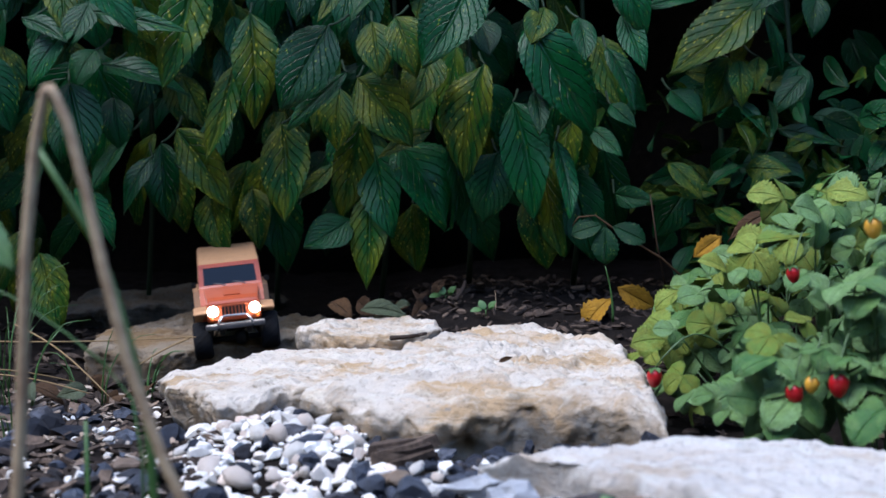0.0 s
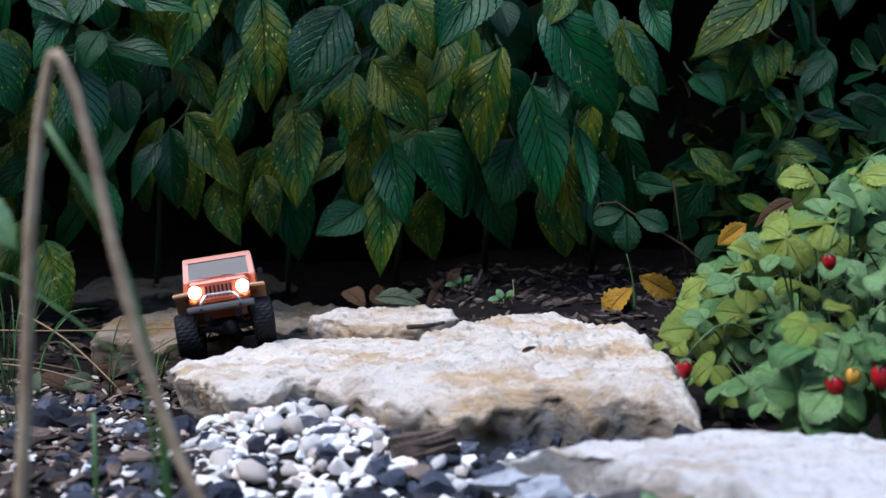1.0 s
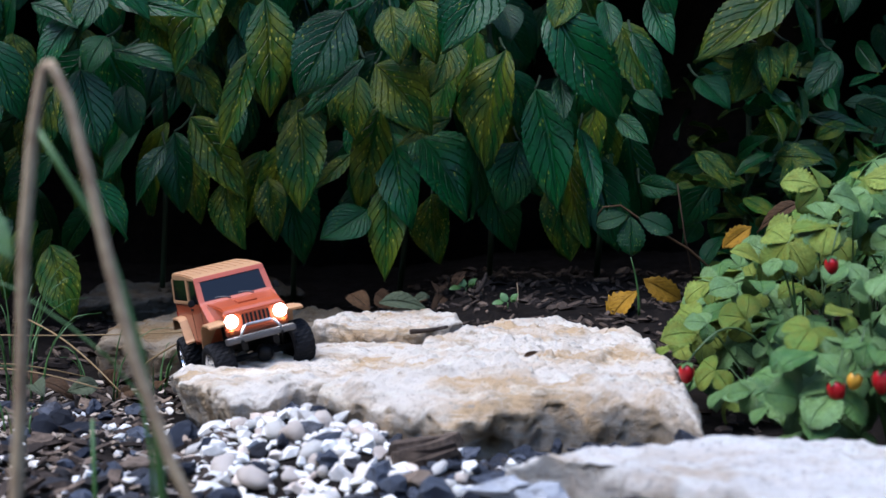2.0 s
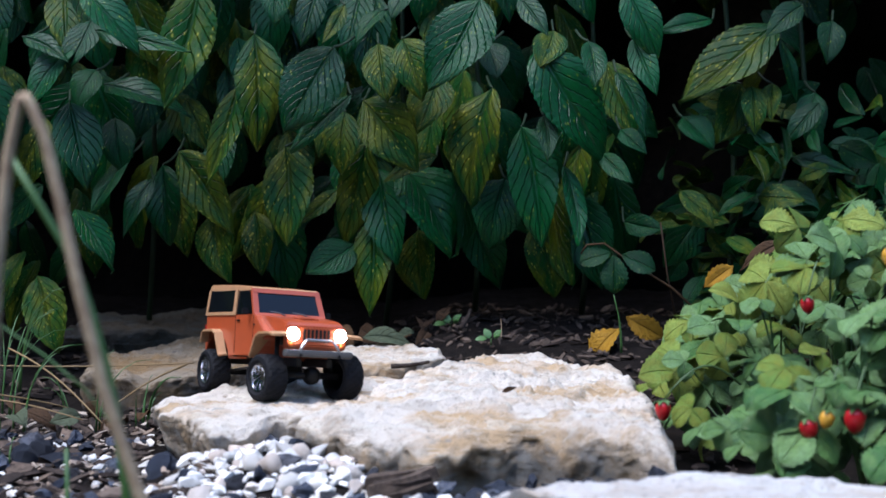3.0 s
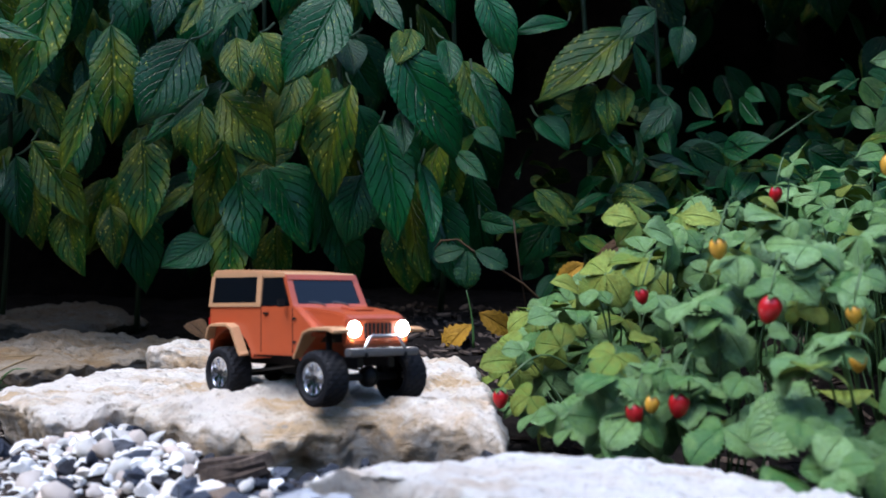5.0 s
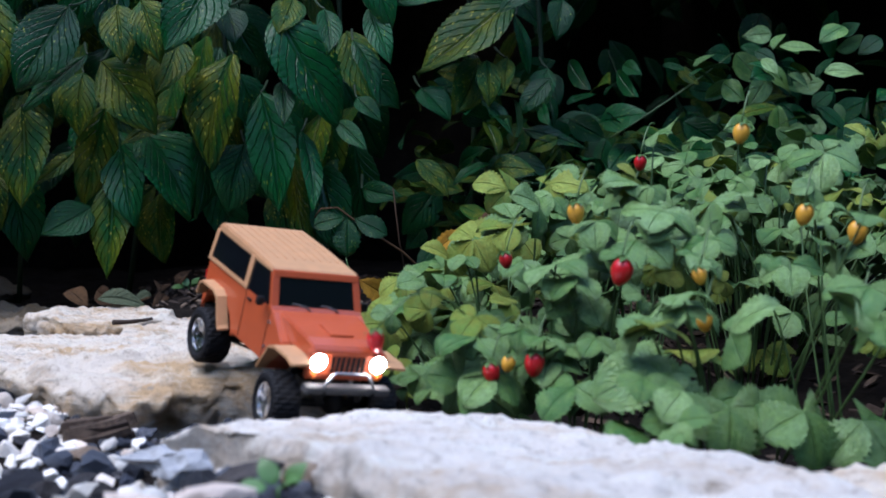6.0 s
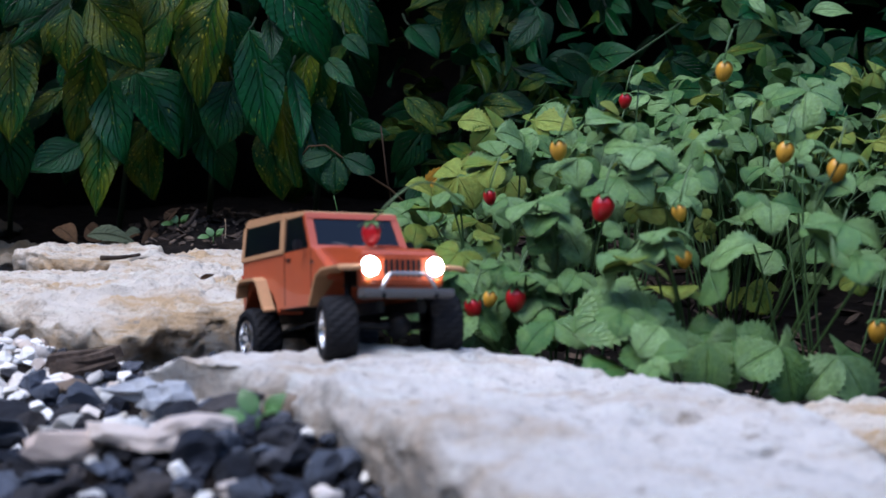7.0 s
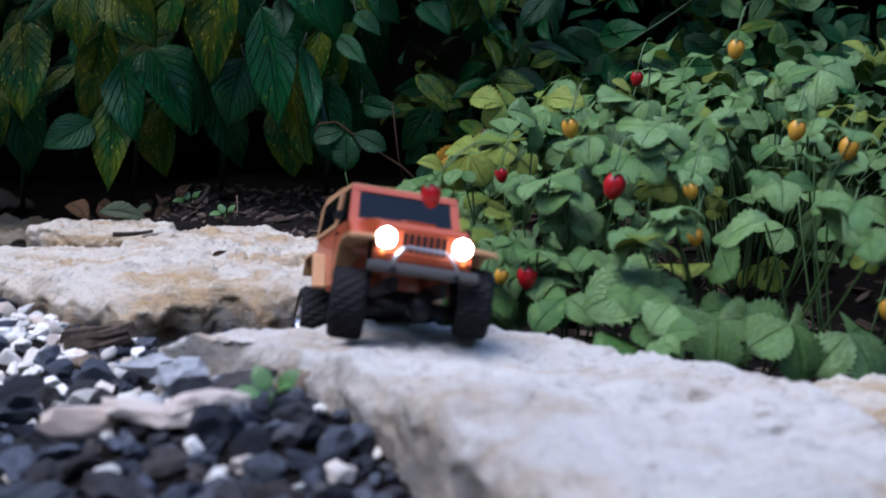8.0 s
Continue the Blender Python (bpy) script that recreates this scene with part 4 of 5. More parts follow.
        part("hinge", box(0.0255, 0.030, s * 0.0390 - 0.0006, s * 0.0390 + 0.0006, 0.027, 0.029, 0.0003), M_CHROME, car, "", False)
        part("wiper", tube([k3((0.0262, s * 0.012 + 0.006, 0.0572)), k3((0.0245, s * 0.012 + 0.002, 0.0592)), k3((0.0225, s * 0.012 - 0.006, 0.0605)), k3((0.0222, s * 0.012 - 0.011, 0.0605))], 0.0010, 0.0006), M_GREY, car)
        part("shock_absorber", tube([k3((0.062, s * 0.029, 0.000)), k3((0.058, s * 0.027, 0.040))], 0.0028, 0.0028, 8), M_CHASSIS, car)
        part("shock_absorber", tube([k3((-0.062, s * 0.029, 0.000)), k3((-0.058, s * 0.027, 0.040))], 0.0028, 0.0028, 8), M_CHASSIS, car)
        part("frame_rail", box(-0.095, 0.085, s * 0.016 - 0.003, s * 0.016 + 0.003, 0.008, 0.016), M_CHASSIS, car, "", False)
        part("link_rod", tube([k3((0.060, s * 0.026, 0.001)), k3((0.005, s * 0.014, 0.008))], 0.0014, 0.0014, 6), M_GREY, car)
        part("link_rod", tube([k3((-0.060, s * 0.026, 0.001)), k3((-0.005, s * 0.014, 0.008))], 0.0014, 0.0014, 6), M_GREY, car)
    # hardtop with pillars left open round the windows
    roof = part("roof", prism([(0.0125, 0.0800), (0.0130, 0.0822), (0.0080, 0.0845), (-0.040, 0.0875), (-0.093, 0.0890), (-0.0970, 0.0870), (-0.0975, 0.0815), (-0.0300, 0.0800)], -0.0368, 0.0368, bevel=0.0012), M_TAN, car, "tan hard roof panel", False)
    for i in range(9):
        y = (i - 4) * 0.0075
        part("roof_rib", prism([(-0.088, 0.0880), (-0.012, 0.0850), (-0.012, 0.0862), (-0.040, 0.0880), (-0.088, 0.0894)], y - 0.0008, y + 0.0008), M_TAN, roof, "", False)
    part("screen_header", prism([(0.0105, 0.0790), (0.0145, 0.0785), (0.0125, 0.0832), (0.0085, 0.0835)], -0.0362, 0.0362, bevel=0.0006), M_ORANGE, car, "", False)
    part("cowl", prism([(0.0180, 0.0545), (0.0285, 0.0545), (0.0245, 0.0590), (0.0200, 0.0590)], -0.0382, 0.0382, bevel=0.0006), M_ORANGE, car, "", False)
    part("windscreen", quad_panel([(0.0228, -0.0335, 0.0585), (0.0228, 0.0335, 0.0585), (0.0118, 0.0318, 0.0795), (0.0118, -0.0318, 0.0795)], 0.0010), M_GLASS, car, "dark glossy windscreen", False)
    for s in (-1, 1):
        part("roof_pillar", quad_panel([(-0.0200, s * 0.0382, 0.0570), (-0.0270, s * 0.0382, 0.0570), (-0.0270, s * 0.0364, 0.0830), (-0.0200, s * 0.0364, 0.0830)], 0.0026, -0.0013), M_TAN, car, "", False)
        part("roof_pillar", quad_panel([(-0.0945, s * 0.0386, 0.0570), (-0.0995, s * 0.0386, 0.0570), (-0.0970, s * 0.0366, 0.0830), (-0.0915, s * 0.0366, 0.0830)], 0.0026, -0.0013), M_TAN, car, "", False)
        part("window_sill", box(-0.0990, -0.0200, s * 0.0383 - 0.0014, s * 0.0383 + 0.0014, 0.0565, 0.0602, 0.0004), M_TAN, car, "", False)
    part("rear_panel", prism([(-0.0990, 0.0565), (-0.0955, 0.0565), (-0.0945, 0.0830), (-0.0975, 0.0830)], -0.037, 0.037), M_TAN, car, "", False)
    part("cabin_interior", box(-0.094, 0.010, -0.0345, 0.0345, 0.050, 0.0795, 0.0), M_GLASS, car, "dark cabin behind the windows", False)
    # bumpers and bull bar
    bumper = part("front_bumper", prism([(0.088, 0.0170), (0.0965, 0.0175), (0.0975, 0.0200), (0.0970, 0.0235), (0.088, 0.0240)], -0.0350, 0.0350, None, lambda x, z: 1.0 - 6 * max(0, x - 0.0935), 0.0008), M_GREY, car, "grey bumper", False)
    part("bull_bar", tube([k3(p) for p in ((0.0955, -0.021, 0.0225), (0.0955, -0.0185, 0.0270), (0.0950, -0.0145, 0.0325), (0.0950, -0.0120, 0.0335), (0.0950, 0.0120, 0.0335), (0.0950, 0.0145, 0.0325), (0.0955, 0.0185, 0.0270), (0.0955, 0.021, 0.0225))], 0.0014, 0.0014, 8), M_BAR, bumper, "grey tubular bar")
    for s in (-1, 1):
        part("tow_hook", box(0.096, 0.0985, s * 0.020 - 0.0015, s * 0.020 + 0.0015, 0.0165, 0.0205), M_CHASSIS, bumper, "", False)
    part("rear_bumper", box(-0.106, -0.099, -0.034, 0.034, 0.018, 0.024), M_CHASSIS, car, "", False)
    part("gearbox", box(-0.030, 0.030, -0.014, 0.014, 0.000, 0.016, 0.003), M_CHASSIS, car, "", False)
    part("floor_pan", box(-0.098, 0.030, -0.036, 0.036, 0.0155, 0.020), M_CHASSIS, car, "", False)
    wheels = []
    for x in (0.067, -0.067):
        axle = part("axle", tube([k3((x, -0.034, 0)), k3((x, 0.034, 0))], 0.0035, 0.0035, 10), M_CHASSIS, car)
        bm = bmesh.new()
        bmesh.ops.create_uvsphere(bm, u_segments=14, v_segments=8, radius=0.009 * K)
        dif = part("differential", bm, M_CHASSIS, axle)
        dif.location = k3((x, 0.006, 0))
        for s in (-1, 1):
            w = new("wheel")
            w.parent = car
            w.location = k3((x, s * 0.0400, 0))
            part("tyre", tyre_bm(), M_BLACK, w, "black knobbly rubber tyre", False)
            part("rim", rim_bm(s), M_CHROME, w, "chrome spoked rim", False)
            wheels.append((w, x, s))
    return car, wheels


car, wheels = build_car()

CAR_ROWS = [
    (0.0, (-0.239, 1.337, 0.016), (6.0, 6.2, -74.4)),
    (0.5, (-0.207, 1.140, 0.006), (13.5, -10.5, -78.8)),
    (1.0, (-0.213, 1.139, 0.015), (8.7, -10.4, -78.2)),
    (1.5, (-0.196, 1.082, 0.006), (17.7, -2.6, -70.5)),
    (3.0, (-0.104, 0.994, 0.028), (-5.0, -4.5, -53.3)),
    (3.5, (-0.042, 0.929, 0.029), (-0.3, -5.8, -52.3)),
    (4.0, (0.009, 0.858, 0.043), (-1.0, -9.5, -51.2)),
    (4.5, (0.074, 0.823, 0.045), (-1.4, -2.3, -46.2)),
    (4.7, (0.100, 0.802, 0.047), (-1.2, -3.8, -46.0)),
    (5.25, (0.162, 0.735, 0.046), (-0.5, -1.5, -50.5)),
    (5.55, (0.193, 0.698, 0.042), (0.4, 7.0, -55.8)),
    (5.8, (0.219, 0.663, 0.035), (1.3, 12.5, -59.6)),
    (6.0, (0.242, 0.651, 0.032), (-4.8, 14.9, -60.9)),
    (6.3, (0.262, 0.603, 0.043), (-5.5, 10.9, -59.9)),
    (6.5, (0.284, 0.618, 0.033), (-6.0, 3.7, -58.2)),
    (7.0, (0.310, 0.543, 0.025), (-1.8, -10.0, -62.3)),
    (7.5, (0.325, 0.496, 0.023), (-1.2, -12.4, -68.1)),
    (8.0, (0.333, 0.468, 0.030), (-8.1, -11.9, -77.7)),
]
BERRY_ROWS = [(0.0, 0.310, 0.760, 0.029), (5.6, 0.310, 0.760, 0.029), (5.8, 0.314, 0.72, 0.036), (6.0, 0.318, 0.57, 0.067), (6.3, 0.311, 0.54, 0.100),
              (6.5, 0.320, 0.54, 0.103), (7.0, 0.328, 0.47, 0.108), (7.5, 0.338, 0.435, 0.118), (8.0, 0.362, 0.42, 0.124)]
# Suspension travel of each wheel in millimetres: front left, front right, rear left, rear right.
TRAVEL = {0.0: (6, 1, 0, 0), 0.5: (7, 4, 0, 0), 1.0: (4, -2, 0, 0), 1.5: (3, 0, 0, 0), 3.0: (0, -4, 0, 0), 3.5: (6, -4, 0, 2), 4.0: (-3, -4, 0, 0), 4.5: (0, 0, 0, 0), 6.0: (0, 0, 0, 2), 6.5: (0, 3, 0, -4), 7.0: (0, -2, -2, -3), 7.5: (0, 0, -2, -1), 8.0: (9, -3, -4, -4)}


def motions():
    walk(car, [(t, pose(*p, *r)) for t, p, r in CAR_ROWS])
    walk(dragged, [(t, pose(x, y, z)) for t, x, y, z in BERRY_ROWS])
    times = sorted(TRAVEL)
    for i, (w, x, s) in enumerate(wheels):
        col = (0 if s > 0 else 1) + (0 if x > 0 else 2)
        rows, turn, last = [], 0.0, None
        n = 48
        for j in range(n + 1):
            t = 8.0 * j / n
            p = Vector([float(np.interp(t, [r[0] for r in CAR_ROWS], [r[1][a] for r in CAR_ROWS])) for a in range(3)])
            if last is not None:
                turn += (p - last).length / (0.0225 * K)
            last = p
            drop = float(np.interp(t, times, [TRAVEL[q][col] for q in times])) / 1000
            steer = 0.0
            if x > 0:
                steer = float(np.interp(t, [0, 1.5, 3, 4.5, 6.0, 6.6, 7.3, 8], [0, 6, 8, 4, -4, -14, -16, -10]))
            m = Matrix.Translation(k3((x, s * 0.0400, 0)) + Vector((0, 0, drop))) @ Matrix.Rotation(radians(steer), 4, "Z") @ Matrix.Rotation(turn, 4, "Y")
            rows.append((t, m))
        walk(w, rows)


# ---- gravel, lava rock and mulch ----
def pebble_bm(r, size, angular, bm=None, m=None, flat=0.65, points=15):
    """A broken stone: the hull of scattered points (white chips), or a pitted lump (lava)."""
    bm = bm or bmesh.new()
    sx, sy, sz = r.uniform(0.8, 1.35), r.uniform(0.6, 1.0), r.uniform(0.45, 0.85) * flat / 0.65
    if not angular:
        cloud = []
        for _ in range(points):
            v = Vector((r.gauss(0, 1), r.gauss(0, 1), r.gauss(0, 1))).normalized() * r.uniform(0.85, 1.1)
            q = Vector((v.x * sx, v.y * sy, v.z * sz)) * size
            cloud.append(m @ q if m else q)
        hull_into(bm, cloud)
        return bm
    made = bmesh.ops.create_icosphere(bm, subdivisions=2, radius=1.0)["verts"]
    o = r.uniform(0, 50)
    for v in made:
        d = 1 + 0.55 * nz(v.co.x, v.co.y, v.co.z + o, 1.1) + 0.45 * nz(v.co.x, v.co.y, v.co.z - o, 2.4) + 0.25 * nz(v.co.x, v.co.y + o, v.co.z, 5.0)
        d = round(d * 6) / 6 * 0.5 + d * 0.5
        q = Vector((v.co.x * sx, v.co.y * sy, v.co.z * sz)) * d * size
        v.co = m @ q if m else q
    return bm


def hull_into(bm, cloud):
    """Adds the convex hull of a few points, built in a bmesh of its own so that it stays quick."""
    tmp = bmesh.new()
    for p in cloud:
        tmp.verts.new(p)
    bmesh.ops.convex_hull(tmp, input=tmp.verts[:])
    loose = [v for v in tmp.verts if not v.link_faces]
    for v in loose:
        tmp.verts.remove(v)
    tmp.verts.index_update()
    made = [bm.verts.new(v.co) for v in tmp.verts]
    for f in tmp.faces:
        bm.faces.new([made[v.index] for v in f.verts])
    tmp.free()


def chip_bm(r, ln, bm, m):
    """A splinter of bark: a thin uneven wedge."""
    w, h = ln * r.uniform(0.2, 0.55), ln * r.uniform(0.08, 0.2)
    pts = [(-0.5, -0.4), (0.1, -0.5), (0.5, -0.2), (0.45, 0.3), (-0.1, 0.5), (-0.5, 0.25)]
    low, up = [], []
    for x, y in pts:
        x, y = x * ln * r.uniform(0.8, 1.2), y * w * r.uniform(0.7, 1.2)
        low.append(bm.verts.new(m @ Vector((x, y, -h / 2))))
        up.append(bm.verts.new(m @ Vector((x * 0.92, y * 0.9, h * r.uniform(0.2, 0.6)))))
    bm.faces.new(list(reversed(low)))
    bm.faces.new(up)
    for i in range(6):
        bm.faces.new((low[i], low[(i + 1) % 6], up[(i + 1) % 6], up[i]))


def inside(poly, x, y):
    hit = False
    for (x0, y0), (x1, y1) in zip(poly, poly[1:] + poly[:1]):
        if (y0 > y) != (y1 > y) and x < (x1 - x0) * (y - y0) / (y1 - y0) + x0:
            hit = not hit
    return hit


SLABS = [SLAB_A, SLAB_B, SLAB_C, SLAB_D, SLAB_G, SLAB_H]


def on_slab(x, y):
    return any(inside(p, x, y) for p in SLABS)


def spin(r, tilt=0.5):
    return Matrix.Rotation(r.uniform(0, 6.28), 4, "Z") @ Matrix.Rotation(r.uniform(-tilt, tilt), 4, "X") @ Matrix.Rotation(r.uniform(-tilt, tilt), 4, "Y")


def gravel():
    r = random.Random(33)
    bed = tagged(new("gravel_bed"), "bed of white pebbles mixed with black lava rock", "gravel", kind="structure")
    bed.location = (0, 0.6, -0.05)
    white = [link_mesh("pebble", pebble_bm(r, 1.0, False, points=34), M_WHITE) for _ in range(9)] + [link_mesh("pebble", pebble_bm(r, 1.0, False), M_WHITE, False) for _ in range(4)]
    dark = [link_mesh("lava_stone", pebble_bm(r, 1.0, True), M_DARK, False) for _ in range(9)]
    rest = {"w": bmesh.new(), "d": bmesh.new(), "s": bmesh.new()}
    n_part = tries = 0
    spots = []
    while tries < 16000:
        tries += 1
        x, y = r.uniform(-0.52, 0.42), r.uniform(0.12, 0.98)
        if on_slab(x, y):
            continue
        if x > 0.12 and y > 0.62:
            continue
        heart = math.hypot((x + 0.012) / 0.112, (y - 0.68) / 0.17)
        band = abs(y - (0.415 - 0.10 * (x - 0.12))) < 0.022 and 0.03 < x < 0.24
        if heart < 1.0 or band:
            kind, s = ("w", 0.005 + 0.010 * r.random() ** 1.5) if r.random() < 0.95 else ("d", r.uniform(0.007, 0.015))
        elif x > -0.10 and y < 0.68:
            kind, s = ("d", 0.005 + 0.014 * r.random() ** 1.6) if r.random() < 0.80 else ("w", r.uniform(0.004, 0.013))
        elif x > -0.42:
            q = r.random()
            kind, s = ("d", r.uniform(0.006, 0.018)) if q < 0.22 else (("w", r.uniform(0.003, 0.010)) if q < 0.40 else ("s", r.uniform(0.003, 0.009)))
            if r.random() < (0.75 if y > 0.8 else 0.5) and tries > 2500:
                continue
        else:
            kind, s = "s", r.uniform(0.004, 0.010)
        gap = 0.48 if heart < 1.0 else 0.66
        if any((x - a) ** 2 + (y - b) ** 2 < (gap * (s + c)) ** 2 for a, b, c in spots):
            continue
        spots.append((x, y, s))
        z = ground_height(x, y) + s * 0.35 
        m = Matrix.Translation((x, y, z)) @ spin(r)
        if kind != "s" and n_part < 290 and s > 0.007 and y < 0.86:
            n_part += 1
            piece("pebble" if kind == "w" else "lava_stone", r.choice(white if kind == "w" else dark), bed, Matrix.Translation(-bed.location) @ m @ Matrix.Diagonal((s, s, s, 1)))
        else:
            if kind == "s":
                chip_bm(r, s * 2, rest["s"], m)
            else:
                pebble_bm(r, s, kind == "d", rest[kind], m)
    tagged(part("small_gravel", rest["w"], M_WHITE, smooth=False), "scattered small white pebbles on soil", "gravel", kind="stuff")
    tagged(part("lava_gravel", rest["d"], M_DARK, smooth=False), "loose black lava rock pieces", "gravel", kind="stuff")
    tagged(part("pale_chips", rest["s"], M_SHELL, smooth=False), "pale splinters and shells strewn on soil", "mulch", kind="stuff")


def mulch(name, count, x0, x1, y0, y1, size, material, label, seed):
    r = random.Random(seed)
    bm = bmesh.new()
    k = 0
    while k < count:
        x, y = r.uniform(x0, x1), r.uniform(y0, y1)
        if on_slab(x, y):
            k += 1
            continue
        k += 1
        s = r.uniform(*size)
        chip_bm(r, s, bm, Matrix.Translation((x, y, ground_height(x, y) + s * 0.12)) @ spin(r, 0.6))
    tagged(part(name, bm, material, smooth=False), label, "mulch", kind="stuff")


gravel()
mulch("bark_mulch", 1700, -0.15, 0.75, 1.02, 1.75, (0.005, 0.026), M_BARK, "dark bark mulch covering the soil", 41)
mulch("bark_mulch", 1300, -0.70, -0.08, 0.45, 1.50, (0.010, 0.036), M_BARK, "dark bark and dry leaf litter", 42)
mulch("pale_chips", 420, -0.60, -0.10, 0.62, 1.22, (0.006, 0.020), M_SHELL, "pale splinters strewn over dark litter", 43)
mulch("bark_mulch", 300, 0.30, 0.95, 0.42, 1.1, (0.008, 0.03), M_BARK, "dark mulch under the strawberries", 44)


def loose_bits():
    r = random.Random(8)
    w = tagged(new("driftwood"), "blackened splintered piece of wood among the stones", "wood")
    w.matrix_basis = pose(0.085, 0.618, ground_height(0.085, 0.618) + 0.006, 6, -8, 24)
    for k in range(9):
        bm = bmesh.new()
        chip_bm(r, r.uniform(0.040, 0.062), bm, pose(r.uniform(-0.006, 0.006), (k % 3 - 1) * 0.006, (k // 3) * 0.0040, r.uniform(-25, 25), r.uniform(-8, 8), r.uniform(-9, 9)))
        part("splinter", bm, M_BARK, w, "", False)
    bm = pebble_bm(r, 0.012, True)
    tagged(part("lava_rock", bm, M_DARK, smooth=False), "dark lava rock wedged between slabs", "rock").location = (0.300, 0.60, -0.006)
    for x, y, a, sx, sy, sz, pale in ((0.160, 0.242, 20, 0.028, 0.018, 0.013, 1), (0.194, 0.238, -15, 0.030, 0.020, 0.015, 1), (0.228, 0.241, 40, 0.022, 0.016, 0.014, 1), (0.280, 0.334, 0, 0.015, 0.012, 0.014, 0), (0.310, 0.159, 30, 0.009, 0.008, 0.008, 1), (0.256, 0.171, 70, 0.010, 0.008, 0.008, 1),
                                      (0.088, 0.560, 30, 0.014, 0.011, 0.010, 0), (-0.16, 0.62, 10, 0.018, 0.012, 0.010, 0)):
        bm = pebble_bm(r, 1.0, True)
        ob = tagged(part("pale_stone", bm, M_PINK if pale else M_SHELL, smooth=False), "broken pinkish white stone among black lava rock", "stone", "pale stones")
        ob.matrix_basis = pose(x, y, ground_height(x, y) + 0.006 + sz * 0.5, 0, 0, a) @ Matrix.Diagonal((sx, sy, sz, 1))
    for x, y, z, k in ((0.165, 0.430, -0.006, 0.018), (0.188, 0.398, -0.006, 0.016)):
        bm = pebble_bm(r, k, True)
        tagged(part("grey_stone", bm, M_GREYSTONE, smooth=False), "weathered grey stone leaning on the pale slab", "stone", "grey stones").location = (x, y, z)
    for a, b, rad in (((0.027, 0.985, 0.040), (0.064, 1.02, 0.042), 0.003), ((0.072, 1.33, 0.055), (0.080, 1.40, 0.075), 0.004), ((-0.10, 0.755, -0.012), (-0.06, 0.80, -0.006), 0.004)):
        tagged(part("twig", tube(bent(a, b, 0.001, 5, 0.002), rad, rad * 0.6, 6), M_BARK), "short dry brown twig", "twig", "twigs")
    straws = (((-0.60, 1.18, 0.010), (-0.26, 1.21, 0.014), 0.004), ((-0.27, 1.21, 0.012), (-0.31, 1.06, -0.018), -0.004), ((-0.55, 1.05, -0.020), (-0.33, 1.0, -0.03), -0.012),
              ((-0.52, 0.92, 0.0), (-0.36, 1.05, -0.025), -0.012), ((-0.46, 1.1, 0.04), (-0.30, 0.98, -0.03), -0.01))
    for a, b, sag in straws:
        tagged(part("straw", tube(bent(a, b, sag, 10), 0.0013, 0.0008, 6), M_STRAWDRY), "dry yellowish straw lying on soil", "straw", "straws")
    # fallen and low leaves on the soil behind the slab
    spots = (((0.285, 1.30, 0.062), (0.237, 1.28, 0.030), 0.036, M_YELLOW, "fallen orange-yellow leaf on dark mulch", (0, -1, 0.7)),
             ((0.292, 1.31, 0.076), (0.338, 1.29, 0.050), 0.030, M_YELLOW, "fallen orange-yellow leaf on dark mulch", (0, -1, 0.8)),
             ((0.430, 1.30, 0.145), (0.395, 1.28, 0.122), 0.024, M_YELLOW, "withered orange leaf on dark mulch", (0, -1, 0.4)),
             ((0.490, 1.30, 0.175), (0.430, 1.29, 0.148), 0.022, M_DEAD, "curled brown withered leaf", (0, -1, 0.6)),
             ((-0.062, 1.340, 0.040), (0.009, 1.330, 0.051), 0.026, M_WILTED, "fallen grey-green leaf on the slab's edge", (0.2, -0.8, 1)),
             ((-0.105, 1.35, 0.050), (-0.070, 1.32, 0.040), 0.030, M_DEAD, "crumpled brown dead leaf", (0.3, -1, 0.6)),
             ((-0.075, 1.40, 0.048), (-0.050, 1.37, 0.032), 0.026, M_DEAD, "crumpled brown dead leaf", (-0.3, -1, 0.6)),
             ((0.159, 0.802, 0.038), (0.173, 0.799, 0.042), 0.005, M_DEAD, "tiny shrivelled brown leaf on the pale slab", (0.3, -1, 0.4)),
             ((-0.42, 1.05, -0.030), (-0.38, 1.02, -0.030), 0.026, M_DEAD, "brown dead leaf among litter", (0.2, -0.6, 1)))
    litter = []
    for k in range(22):
        x, y = (r.uniform(-0.17, 0.06), r.uniform(1.34, 1.45)) if k < 14 else (r.uniform(-0.50, -0.28), r.uniform(0.95, 1.2))
        b = Vector((x, y, ground_height(x, y) + r.uniform(0.008, 0.03)))
        t = b + Vector((r.uniform(-1, 1), r.uniform(-1, 0.2), r.uniform(-0.6, 0.3))).normalized() * r.uniform(0.018, 0.04)
        litter.append((b, t, r.uniform(0.014, 0.026), M_DEAD if r.random() < 0.7 else M_WILTED, "curled dry leaf lying on the soil", (r.uniform(-0.5, 0.5), -0.7, 1)))
    for b, t, w, m, label, face in spots + tuple(litter):
        ln = (Vector(t) - Vector(b)).length
        bm = bmesh.new()
        leaf_bm(bm, ln, w, r.uniform(0.2, 0.5), r.uniform(0.4, 1.1), 7, 28, 6, Matrix(), 0, 0.95 if m is M_YELLOW else 0.8, r.uniform(-0.2, 0.2))
        tagged(part("fallen_leaf", bm, m), label, "leaf", "fallen leaves").matrix_basis = aim(b, t, face, r.uniform(-0.4, 0.4))
    tagged(part("twig", tube(bent((0.127, 1.33, 0.040), (0.126, 1.335, 0.068), 0, 4, 0.001), 0.0009, 0.0006, 5), M_DRY), "thin pale splinter standing in the mulch", "twig", "twigs")
